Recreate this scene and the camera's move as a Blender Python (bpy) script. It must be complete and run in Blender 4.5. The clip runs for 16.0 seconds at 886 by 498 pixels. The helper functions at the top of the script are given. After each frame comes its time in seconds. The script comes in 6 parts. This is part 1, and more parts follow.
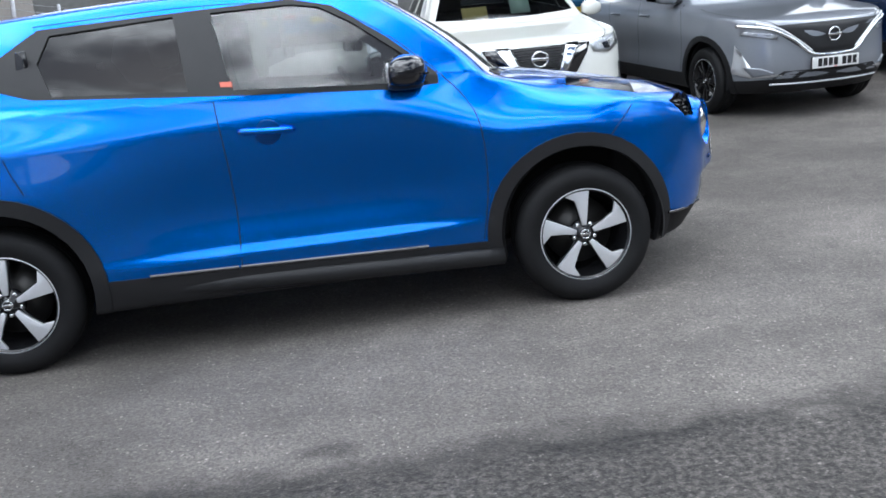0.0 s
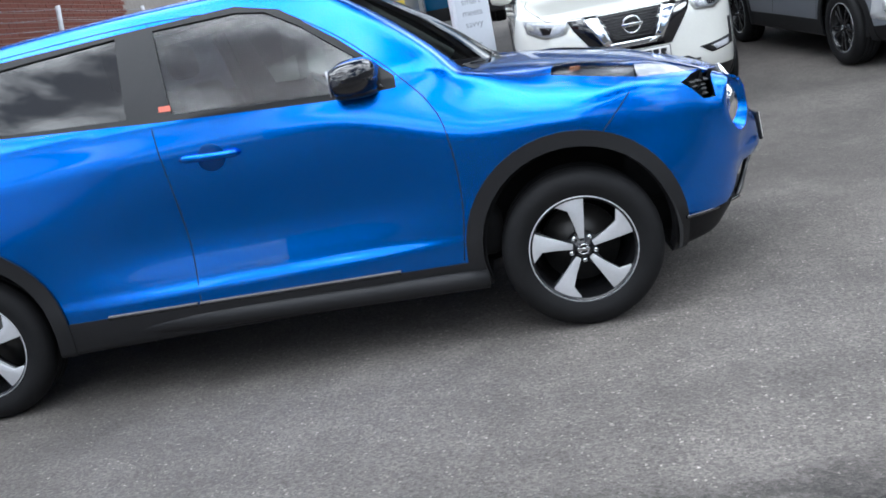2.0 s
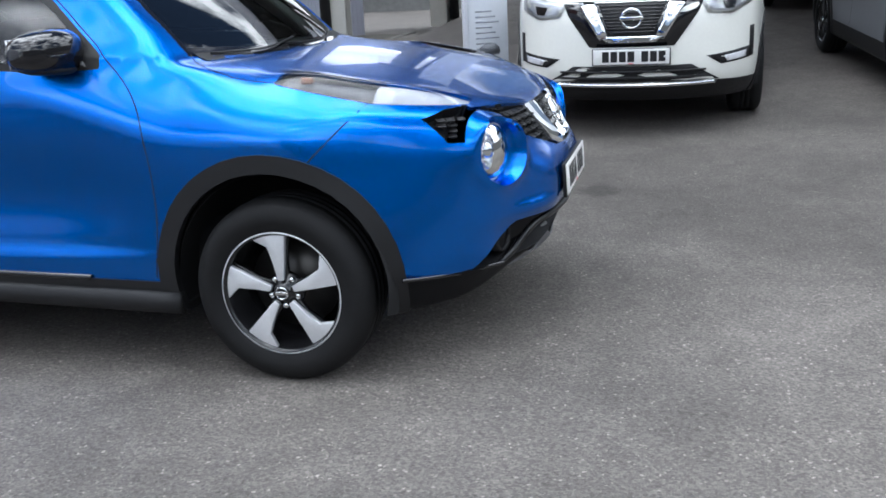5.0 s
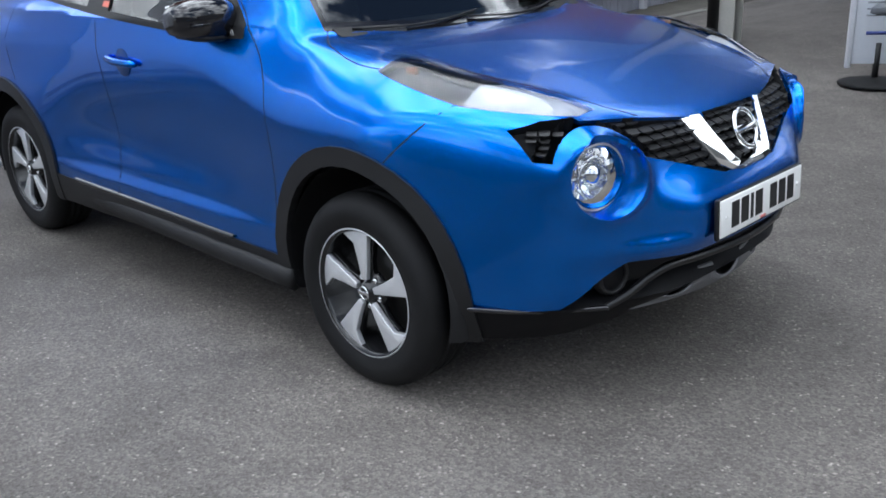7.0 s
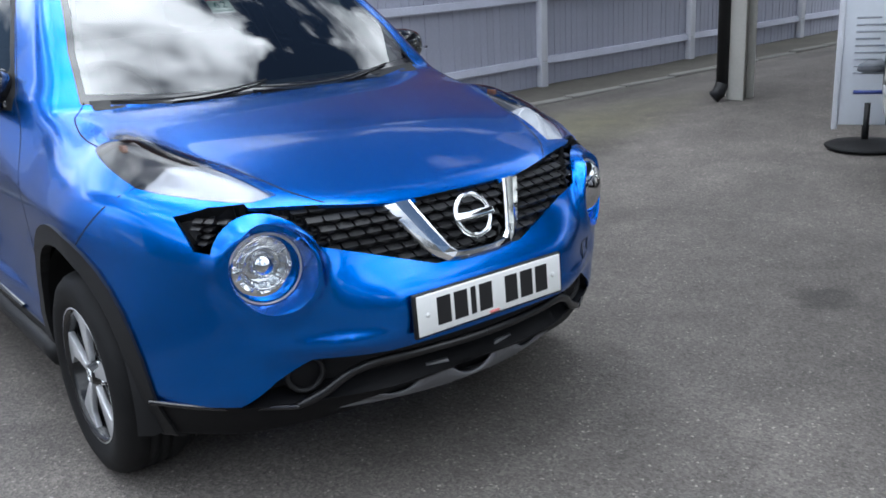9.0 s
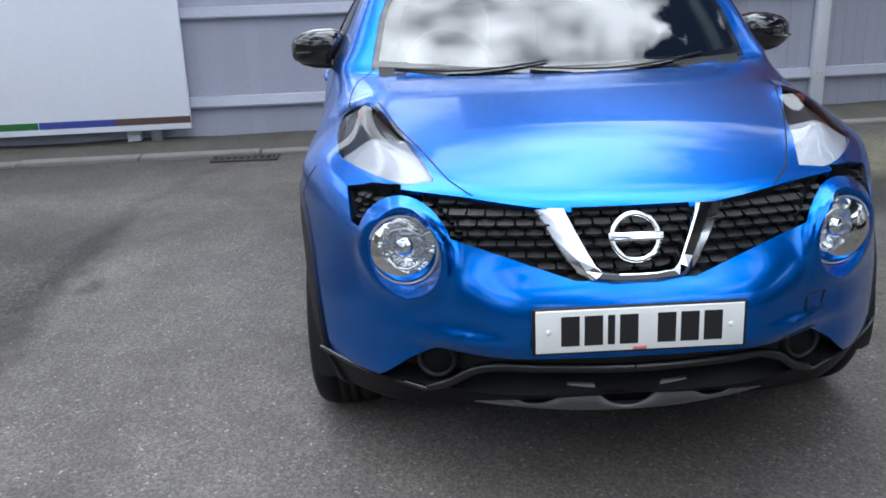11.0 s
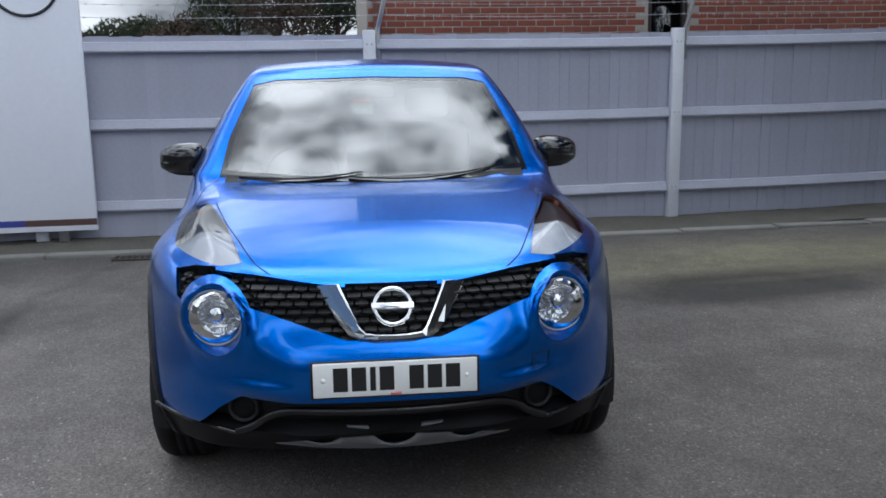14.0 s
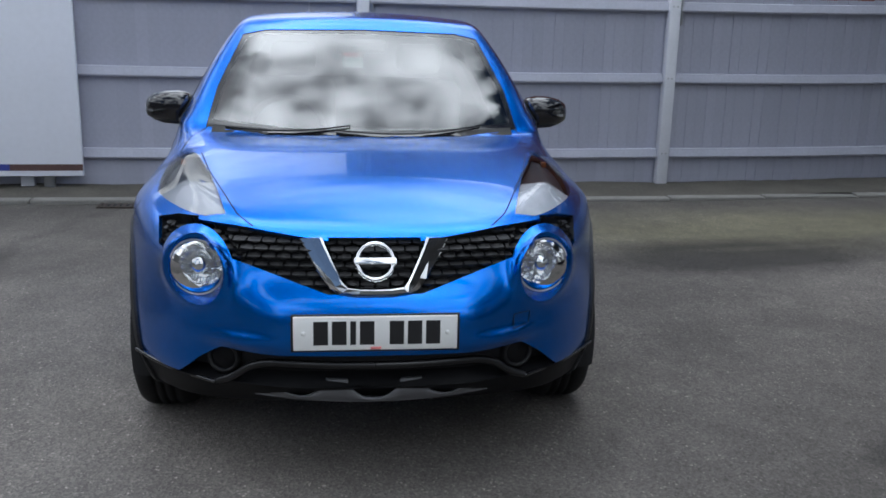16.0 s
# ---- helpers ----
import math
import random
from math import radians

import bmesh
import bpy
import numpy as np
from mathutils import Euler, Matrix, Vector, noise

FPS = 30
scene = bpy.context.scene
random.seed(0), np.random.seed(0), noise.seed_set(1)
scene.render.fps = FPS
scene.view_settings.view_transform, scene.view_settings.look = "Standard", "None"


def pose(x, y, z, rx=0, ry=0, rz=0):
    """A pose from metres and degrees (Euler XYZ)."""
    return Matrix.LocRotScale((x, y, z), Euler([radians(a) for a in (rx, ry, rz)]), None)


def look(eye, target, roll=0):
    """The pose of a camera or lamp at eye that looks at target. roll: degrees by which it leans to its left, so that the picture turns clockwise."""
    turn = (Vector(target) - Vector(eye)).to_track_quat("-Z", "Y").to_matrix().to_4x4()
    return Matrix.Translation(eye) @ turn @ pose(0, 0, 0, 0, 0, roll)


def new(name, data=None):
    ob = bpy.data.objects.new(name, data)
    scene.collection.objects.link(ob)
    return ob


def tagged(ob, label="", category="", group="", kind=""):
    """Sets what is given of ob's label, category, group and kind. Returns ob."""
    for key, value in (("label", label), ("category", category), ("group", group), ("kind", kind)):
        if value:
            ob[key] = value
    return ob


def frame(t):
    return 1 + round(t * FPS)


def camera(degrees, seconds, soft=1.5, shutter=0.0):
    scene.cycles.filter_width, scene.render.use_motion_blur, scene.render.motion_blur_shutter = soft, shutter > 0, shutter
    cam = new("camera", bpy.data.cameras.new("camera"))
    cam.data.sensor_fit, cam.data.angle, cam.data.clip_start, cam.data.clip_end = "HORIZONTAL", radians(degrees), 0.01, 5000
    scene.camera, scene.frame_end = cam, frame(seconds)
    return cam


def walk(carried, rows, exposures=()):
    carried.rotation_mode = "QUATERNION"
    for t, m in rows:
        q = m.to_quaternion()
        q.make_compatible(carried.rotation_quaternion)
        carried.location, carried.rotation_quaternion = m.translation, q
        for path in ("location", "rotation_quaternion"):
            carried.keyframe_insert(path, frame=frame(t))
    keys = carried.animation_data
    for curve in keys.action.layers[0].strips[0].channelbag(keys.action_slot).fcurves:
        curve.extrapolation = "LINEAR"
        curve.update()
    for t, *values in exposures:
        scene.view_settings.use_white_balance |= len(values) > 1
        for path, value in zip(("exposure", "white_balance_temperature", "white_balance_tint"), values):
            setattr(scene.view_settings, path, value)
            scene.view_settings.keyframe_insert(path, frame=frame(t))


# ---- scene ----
cam = camera(51.76, 16.0, 1.7)
PATH = [
    (0, -1.091, -4.827, 1.268, 76.65, 5.46, -7.54),
    (0.5, -0.852, -4.690, 1.272, 76.75, 6.12, -10.76),
    (1, -0.606, -4.589, 1.267, 77.42, 5.26, -2.99),
    (1.5, -0.386, -4.468, 1.241, 76.88, 6.52, 2.71),
    (2, -0.152, -4.325, 1.258, 76.04, 10.98, 3.68),
    (2.5, 0.100, -4.208, 1.262, 76.08, 8.66, 6.35),
    (3, 0.350, -4.045, 1.274, 76.31, 6.98, 6.09),
    (3.2, 0.498, -3.953, 1.273, 74.07, 7.08, 1.73),
    (5.3, 1.428, -3.378, 1.288, 73.16, 1.93, 20.00),
    (5.5, 1.533, -3.295, 1.315, 72.48, 1.66, 23.90),
    (6, 1.711, -3.091, 1.333, 72.47, 3.02, 30.50),
    (6.5, 1.858, -2.833, 1.353, 70.87, 3.07, 35.06),
    (7, 2.052, -2.557, 1.402, 70.20, 2.17, 44.35),
    (7.5, 2.167, -2.299, 1.409, 70.88, 0.88, 45.87),
    (8, 2.288, -1.999, 1.432, 72.99, 3.07, 46.37),
    (8.2, 2.363, -1.898, 1.413, 73.28, 3.45, 47.46),
    (10.3, 2.967, -0.882, 1.468, 68.90, 2.06, 73.38),
    (10.5, 2.953, -0.752, 1.470, 67.69, 3.18, 79.72),
    (11, 2.923, -0.557, 1.477, 71.73, 1.91, 87.24),
    (11.5, 3.018, -0.343, 1.501, 72.99, -1.45, 94.35),
    (12, 3.189, -0.299, 1.513, 75.49, -0.47, 92.66),
    (12.5, 3.368, -0.294, 1.539, 76.10, 0.05, 87.64),
    (13, 3.493, -0.215, 1.539, 75.76, 0.81, 88.48),
    (13.5, 3.596, -0.150, 1.541, 78.56, -0.49, 83.84),
    (14, 3.615, -0.145, 1.541, 78.49, 0.71, 83.62),
    (14.5, 3.609, -0.145, 1.532, 78.14, 0.27, 83.29),
    (15, 3.620, -0.146, 1.533, 78.01, -0.09, 83.67),
    (15.5, 3.621, -0.138, 1.533, 77.25, -0.44, 83.66),
    (16, 3.613, -0.130, 1.532, 75.98, -1.42, 83.36),
]
walk(cam, [(t, pose(x, y, z, a, b, c)) for t, x, y, z, a, b, c in PATH],
     [(0.0, -0.65, 5750, 9), (3.0, -0.6, 5750, 9), (5.5, -0.75, 5750, 9), (6.5, -0.85, 5750, 9), (8.0, -0.9, 5750, 9), (10.5, -0.85, 5750, 9), (11.0, -0.95, 5750, 9), (11.5, -1.45, 5750, 9), (12.5, -0.95, 5750, 9), (13.5, -1.35, 5750, 9), (14.5, -1.45, 5750, 9), (16.0, -1.5, 5750, 9)])

# ---- light ----
SUN_UP, SUN_TURN = 56.0, 252.0   # degrees above the ground, and round from +x
sun_way = Vector((math.cos(radians(SUN_TURN)) * math.cos(radians(SUN_UP)), math.sin(radians(SUN_TURN)) * math.cos(radians(SUN_UP)), math.sin(radians(SUN_UP))))
sun = new("sun", bpy.data.lights.new("sun", "SUN"))
sun.data.energy, sun.data.angle, sun.data.color = 0.95, radians(62), (1.0, 0.97, 0.93)
sun.matrix_world = look(sun_way * 50, (0, 0, 0))


def make_world():
    """A Nishita sky with broken cumulus cloud over it."""
    w = bpy.data.worlds.new("sky")
    scene.world = w
    w.use_nodes = True
    n, l = w.node_tree.nodes, w.node_tree.links
    n.clear()
    out, bg = n.new("ShaderNodeOutputWorld"), n.new("ShaderNodeBackground")
    sky = n.new("ShaderNodeTexSky")
    sky.sky_type, sky.sun_disc = "NISHITA", False
    sky.sun_elevation, sky.sun_rotation = radians(SUN_UP), radians(90 - SUN_TURN)
    co, mp = n.new("ShaderNodeTexCoord"), n.new("ShaderNodeMapping")
    mp.inputs["Scale"].default_value = (1.0, 1.0, 2.6)
    mp.inputs["Location"].default_value = CLOUD_SHIFT
    big, fine = n.new("ShaderNodeTexNoise"), n.new("ShaderNodeTexNoise")
    big.inputs["Scale"].default_value, big.inputs["Detail"].default_value, big.inputs["Roughness"].default_value = 1.7, 9, 0.55
    big.inputs["Distortion"].default_value = 0.35
    fine.inputs["Scale"].default_value, fine.inputs["Detail"].default_value = 3.4, 6
    cover, shade = n.new("ShaderNodeValToRGB"), n.new("ShaderNodeValToRGB")
    cover.color_ramp.elements[0].position, cover.color_ramp.elements[1].position = 0.44, 0.51
    shade.color_ramp.elements[0].position, shade.color_ramp.elements[1].position = 0.36, 0.68
    shade.color_ramp.elements[0].color, shade.color_ramp.elements[1].color = (4.5, 4.8, 5.3, 1), (62.0, 61.8, 60.0, 1)
    mix = n.new("ShaderNodeMix")
    mix.data_type = "RGBA"
    l.new(co.outputs["Generated"], mp.inputs["Vector"])
    l.new(mp.outputs["Vector"], big.inputs["Vector"])
    l.new(mp.outputs["Vector"], fine.inputs["Vector"])
    l.new(big.outputs["Fac"], cover.inputs["Fac"])
    l.new(fine.outputs["Fac"], shade.inputs["Fac"])
    l.new(cover.outputs["Color"], mix.inputs["Factor"])
    l.new(sky.outputs["Color"], mix.inputs["A"])
    # overcast cloud is brighter overhead than low down
    sep, high, glow = n.new("ShaderNodeSeparateXYZ"), n.new("ShaderNodeMapRange"), n.new("ShaderNodeVectorMath")
    high.inputs["To Min"].default_value, high.inputs["To Max"].default_value = 0.48, 1.75
    glow.operation = "SCALE"
    l.new(co.outputs["Generated"], sep.inputs["Vector"])
    l.new(sep.outputs["Z"], high.inputs["Value"])
    l.new(shade.outputs["Color"], glow.inputs[0])
    l.new(high.outputs["Result"], glow.inputs["Scale"])
    l.new(glow.outputs["Vector"], mix.inputs["B"])
    l.new(mix.outputs["Result"], bg.inputs["Color"])
    bg.inputs["Strength"].default_value = 0.13
    l.new(bg.outputs["Background"], out.inputs["Surface"])


CLOUD_SHIFT = (3.05, 2.63, 0.71)
make_world()
scene.view_settings.exposure = 0.0

# ---- materials ----
def mat(name, color, rough=0.5, metal=0.0, coat=0.0, vary=0.0, scale=8.0, bump=0.0, bump_scale=200.0, spec=0.5, coat_rough=0.03, random_hue=0.0):
    """A procedural surface: base colour varied at two scales, with fine relief."""
    m = bpy.data.materials.new(name)
    m.use_nodes = True
    n, l = m.node_tree.nodes, m.node_tree.links
    b = n["Principled BSDF"]
    b.inputs["Base Color"].default_value = (*color, 1)
    b.inputs["Roughness"].default_value, b.inputs["Metallic"].default_value = rough, metal
    b.inputs["Coat Weight"].default_value, b.inputs["Coat Roughness"].default_value = coat, coat_rough
    b.inputs["Specular IOR Level"].default_value = spec
    co = n.new("ShaderNodeTexCoord")
    if vary or random_hue:
        a, c = n.new("ShaderNodeTexNoise"), n.new("ShaderNodeTexNoise")
        a.inputs["Scale"].default_value, a.inputs["Detail"].default_value = scale, 6
        c.inputs["Scale"].default_value, c.inputs["Detail"].default_value = scale * 14, 3
        add = n.new("ShaderNodeMath")
        add.operation = "ADD"
        l.new(co.outputs["Object"], a.inputs["Vector"])
        l.new(co.outputs["Object"], c.inputs["Vector"])
        l.new(a.outputs["Fac"], add.inputs[0])
        l.new(c.outputs["Fac"], add.inputs[1])
        last = add.outputs[0]
        if random_hue:
            info, mul, more = n.new("ShaderNodeObjectInfo"), n.new("ShaderNodeMath"), n.new("ShaderNodeMath")
            mul.operation, more.operation = "MULTIPLY", "ADD"
            mul.inputs[1].default_value = random_hue
            l.new(info.outputs["Random"], mul.inputs[0])
            l.new(mul.outputs[0], more.inputs[0])
            l.new(last, more.inputs[1])
            last = more.outputs[0]
        ramp = n.new("ShaderNodeMapRange")
        ramp.inputs["From Min"].default_value, ramp.inputs["From Max"].default_value = 0.6, 1.4 + random_hue
        ramp.inputs["To Min"].default_value, ramp.inputs["To Max"].default_value = 1 - vary, 1 + vary
        mx = n.new("ShaderNodeVectorMath")
        mx.operation = "SCALE"
        mx.inputs[0].default_value = color
        l.new(last, ramp.inputs["Value"])
        l.new(ramp.outputs["Result"], mx.inputs["Scale"])
        l.new(mx.outputs["Vector"], b.inputs["Base Color"])
    if bump:
        t, bp = n.new("ShaderNodeTexNoise"), n.new("ShaderNodeBump")
        t.inputs["Scale"].default_value, t.inputs["Detail"].default_value = bump_scale, 4
        bp.inputs["Strength"].default_value, bp.inputs["Distance"].default_value = bump, 0.002
        l.new(co.outputs["Object"], t.inputs["Vector"])
        l.new(t.outputs["Fac"], bp.inputs["Height"])
        l.new(bp.outputs["Normal"], b.inputs["Normal"])
    return m


def glass_mat(name, tint, rough=0.0, ior=2.1):
    """Thin car glass: part clear and tinted, part mirror by Fresnel."""
    m = bpy.data.materials.new(name)
    m.use_nodes = True
    n, l = m.node_tree.nodes, m.node_tree.links
    n.clear()
    out, mix = n.new("ShaderNodeOutputMaterial"), n.new("ShaderNodeMixShader")
    tr, gl, fr = n.new("ShaderNodeBsdfTransparent"), n.new("ShaderNodeBsdfGlossy"), n.new("ShaderNodeFresnel")
    tr.inputs["Color"].default_value = (*tint, 1)
    gl.inputs["Roughness"].default_value = rough
    fr.inputs["IOR"].default_value = ior
    l.new(fr.outputs["Fac"], mix.inputs["Fac"])
    l.new(tr.outputs["BSDF"], mix.inputs[1])
    l.new(gl.outputs["BSDF"], mix.inputs[2])
    l.new(mix.outputs["Shader"], out.inputs["Surface"])
    return m


def asphalt_mat():
    """Worn grey tarmac: stones, bald lighter areas, darker damp streaks, old patches and painted fence shade."""
    m = bpy.data.materials.new("asphalt")
    m.use_nodes = True
    n, l = m.node_tree.nodes, m.node_tree.links
    b = n["Principled BSDF"]
    geo = n.new("ShaderNodeNewGeometry")

    def noise_at(scale, detail=5.0, rough=0.55, warp=0.0):
        t = n.new("ShaderNodeTexNoise")
        t.inputs["Scale"].default_value, t.inputs["Detail"].default_value = scale, detail
        t.inputs["Roughness"].default_value, t.inputs["Distortion"].default_value = rough, warp
        l.new(geo.outputs["Position"], t.inputs["Vector"])
        return t.outputs["Fac"]

    def ramp(src, a, b_, lo, hi):
        r = n.new("ShaderNodeMapRange")
        for k, v in (("From Min", a), ("From Max", b_), ("To Min", lo), ("To Max", hi)):
            r.inputs[k].default_value = v
        l.new(src, r.inputs["Value"])
        return r.outputs["Result"]

    def times(a, c):
        k = n.new("ShaderNodeMath")
        k.operation = "MULTIPLY"
        l.new(a, k.inputs[0])
        l.new(c, k.inputs[1])
        return k.outputs[0]

    stones = n.new("ShaderNodeTexVoronoi")
    stones.inputs["Scale"].default_value = 130
    l.new(geo.outputs["Position"], stones.inputs["Vector"])
    hue = n.new("ShaderNodeSeparateColor")
    l.new(stones.outputs["Color"], hue.inputs["Color"])
    v = ramp(hue.outputs["Red"], 0.0, 1.0, 0.68, 1.3)
    v = times(v, ramp(hue.outputs["Green"], 0.972, 0.99, 1.0, 2.1))      # pale chips
    v = times(v, ramp(noise_at(420, 2), 0.3, 0.7, 0.8, 1.2))
    v = times(v, ramp(noise_at(0.9, 4, 0.6, 0.6), 0.35, 0.68, 0.78, 1.16))
    v = times(v, ramp(noise_at(6.0, 5), 0.35, 0.7, 0.88, 1.10))
    v = times(v, ramp(noise_at(55, 3, 0.7), 0.33, 0.67, 0.78, 1.20))
    # dark seams and damp runs beside the car, fence shade painted by the kerb, each a wavy band on the plan
    sep = n.new("ShaderNodeSeparateXYZ")
    l.new(geo.outputs["Position"], sep.inputs["Vector"])

    def line(ax, ay, c, width, strength, wob=0.25, freq=1.3, edge=0.5, x0=-99.0, x1=99.0):
        """Darkens along ax*x + ay*y = c, only where x lies between x0 and x1."""
        dot = n.new("ShaderNodeVectorMath")
        dot.operation = "DOT_PRODUCT"
        dot.inputs[1].default_value = (ax, ay, 0)
        l.new(geo.outputs["Position"], dot.inputs[0])
        w = n.new("ShaderNodeMath")
        w.operation = "MULTIPLY_ADD"
        w.inputs[1].default_value, w.inputs[2].default_value = wob, -c - wob * 0.5
        l.new(noise_at(freq, 6, 0.65), w.inputs[0])
        d = n.new("ShaderNodeMath")
        d.operation = "ADD"
        l.new(dot.outputs["Value"], d.inputs[0])
        l.new(w.outputs[0], d.inputs[1])
        ab = n.new("ShaderNodeMath")
        ab.operation = "ABSOLUTE"
        l.new(d.outputs[0], ab.inputs[0])
        f = ramp(ab.outputs[0], width * (1 - edge), width * (1 + edge), 1.0, 0.0)
        f = times(f, times(ramp(sep.outputs["X"], x0, x0 + 0.5, 0.0, 1.0), ramp(sep.outputs["X"], x1 - 0.5, x1, 1.0, 0.0)))
        return ramp(f, 0.0, 1.0, 1.0, strength)

    def blob(cx, cy, rx, ry, strength, wob=0.8, freq=2.0, edge=0.35, outside=1.0):
        """A ragged patch about a place on the plan, for stains and painted shade."""
        mp = n.new("ShaderNodeMapping")
        mp.inputs["Location"].default_value = (-cx / rx, -cy / ry, 0)
        mp.inputs["Scale"].default_value = (1 / rx, 1 / ry, 0)
        l.new(geo.outputs["Position"], mp.inputs["Vector"])
        ln = n.new("ShaderNodeVectorMath")
        ln.operation = "LENGTH"
        l.new(mp.outputs["Vector"], ln.inputs[0])
        w = n.new("ShaderNodeMath")
        w.operation = "MULTIPLY_ADD"
        w.inputs[1].default_value, w.inputs[2].default_value = wob * 2, -wob
        l.new(noise_at(freq, 7, 0.65), w.inputs[0])
        d = n.new("ShaderNodeMath")
        d.operation = "ADD"
        l.new(ln.outputs["Value"], d.inputs[0])
        l.new(w.outputs[0], d.inputs[1])
        return ramp(d.outputs[0], 1 - edge, 1 + edge, strength, outside)

    # coarser, darker surfacing along one side
    edge = n.new("ShaderNodeMath")
    edge.operation = "MULTIPLY_ADD"
    edge.inputs[1].default_value = 0.45
    l.new(noise_at(3.2, 7, 0.7), edge.inputs[0])
    l.new(sep.outputs["Y"], edge.inputs[2])
    zone = times(ramp(edge.outputs[0], -2.10, -2.02, 1.0, 0.0), ramp(sep.outputs["X"], -2.6, -1.2, 0.0, 1.0))
    coarse = ramp(noise_at(38, 3, 0.75), 0.38, 0.68, 0.20, 0.98)
    blend = n.new("ShaderNodeMix")
    l.new(zone, blend.inputs["Factor"])
    blend.inputs["A"].default_value = 1.0
    l.new(coarse, blend.inputs["B"])
    v = times(v, blend.outputs["Result"])
    for spec in SEAMS_AND_SHADE:
        v = times(v, line(*spec))
    for spec in STAINS_AND_SHADE:
        v = times(v, blob(*spec))
    col = n.new("ShaderNodeVectorMath")
    col.operation = "SCALE"
    moss = n.new("ShaderNodeMix")
    moss.data_type = "RGBA"
    moss.inputs["A"].default_value, moss.inputs["B"].default_value = (*TARMAC, 1), (0.150, 0.138, 0.092, 1)
    l.new(blob(-3.0, 3.3, 0.75, 2.1, 1.0, 0.7, 1.3, 0.5, 0.0), moss.inputs["Factor"])
    l.new(moss.outputs["Result"], col.inputs[0])
    l.new(v, col.inputs["Scale"])
    l.new(col.outputs["Vector"], b.inputs["Base Color"])
    b.inputs["Roughness"].default_value, b.inputs["Specular IOR Level"].default_value = 0.78, 0.35
    bp = n.new("ShaderNodeBump")
    bp.inputs["Strength"].default_value, bp.inputs["Distance"].default_value = 0.55, 0.004
    l.new(stones.outputs["Distance"], bp.inputs["Height"])
    l.new(bp.outputs["Normal"], b.inputs["Normal"])
    return m


TARMAC = (0.136, 0.123, 0.111)
SEAMS_AND_SHADE = [
    (0.0, 1.0, -2.26, 0.075, 0.50, 0.42, 3.6, 0.8, -2.7, 9.0),
    (0.05, 0.998, -2.80, 0.50, 0.84, 0.30, 2.6, 0.25, -2.4, 9.0),
    (0.0, 1.0, -3.45, 0.13, 0.70, 0.4, 1.6, 0.5, -1.6, 9.0),
    (0.28, 0.96, -2.92, 0.045, 0.74, 0.42, 3.0, 1.0, -4.1, -2.3),
    # shade at the fence's foot, painted as a dark band along the kerb
    (1.0, 0.0, -4.05, 0.30, 0.80, 0.6, 1.1, 0.8, -5.0, -3.2),
]
STAINS_AND_SHADE = [
    (-2.15, 2.60, 0.44, 1.10, 0.36, 0.6, 1.9, 0.35),
    (-2.30, 2.85, 0.07, 0.50, 1.55, 0.9, 3.0, 0.4),
    (-3.2, 3.3, 0.55, 0.9, 1.28, 0.8, 1.4, 0.5),
    # broad darker area between the blue car and the parked row
    (1.7, 2.4, 2.5, 1.7, 0.66, 0.7, 0.9, 0.6),
    (-0.5, 1.65, 0.30, 0.22, 0.82, 0.8, 3.0, 0.5),
    (0.76, 1.95, 0.10, 0.16, 0.62, 0.9, 6.0, 0.4),
    (1.06, -1.62, 0.10, 0.10, 0.62, 0.7, 5.0, 0.6),
    (-1.22, -2.08, 0.10, 0.05, 0.55, 1.0, 9.0, 0.4),
    (-1.60, -1.72, 0.30, 0.12, 0.86, 0.9, 4.0, 0.4),
    # the fence's shade on the tarmac, painted as one long dark patch
    (-3.3, 0.8, 1.5, 6.0, 0.74, 0.7, 0.8, 0.5),
    (-3.6, -3.3, 0.55, 1.1, 0.62, 0.5, 1.2, 0.4),
    (-2.1, -2.6, 0.5, 0.6, 0.80, 0.8, 1.6, 0.5),
]
PAINT = mat("blue_metallic_paint", (0.0001, 0.145, 0.63), 0.27, 0.96, 0.6, 0.05, 3.0, 0.03, 900.0, 0.5, 0.015)
GLOSS_BLACK = mat("gloss_black", (0.006, 0.006, 0.008), 0.12, 0.0, 0.6, 0.1, 6.0)
TRIM = mat("black_textured_plastic", (0.011, 0.011, 0.012), 0.50, 0.0, 0.0, 0.15, 9.0, 0.25, 700.0, 0.35)
DARK = mat("dark_cavity", (0.006, 0.006, 0.007), 0.8, 0.0, 0.0, 0.2, 10.0)
RUBBER = mat("tyre_rubber", (0.008, 0.008, 0.0085), 0.66, 0.0, 0.0, 0.35, 14.0, 0.3, 300.0, 0.25)
REFLECTOR = mat("bright_reflector", (0.93, 0.94, 0.95), 0.10, 0.95, 0.0, 0.04, 30.0)
CHROME = mat("chrome", (0.86, 0.87, 0.88), 0.06, 1.0, 0.0, 0.02, 5.0)
ALLOY = mat("machined_alloy", (0.72, 0.73, 0.75), 0.30, 0.45, 0.4, 0.05, 9.0)
ALLOY_BLACK = mat("black_wheel_paint", (0.008, 0.008, 0.009), 0.25, 0.0, 0.25, 0.1, 9.0)
LOWER_BLACK = mat("lower_bumper_black", (0.006, 0.006, 0.007), 0.50, 0.0, 0.0, 0.15, 9.0, 0.1, 500.0, 0.15)
GLASS = glass_mat("car_glass", (0.72, 0.80, 0.77), 0.0, 2.4)
DOOR_GLASS = glass_mat("door_glass", (0.80, 0.86, 0.85), 0.0, 1.75)
PRIVACY = glass_mat("privacy_glass", (0.10, 0.11, 0.13), 0.0, 1.65)
LENS = glass_mat("lamp_lens", (0.93, 0.94, 0.95), 0.0, 1.5)
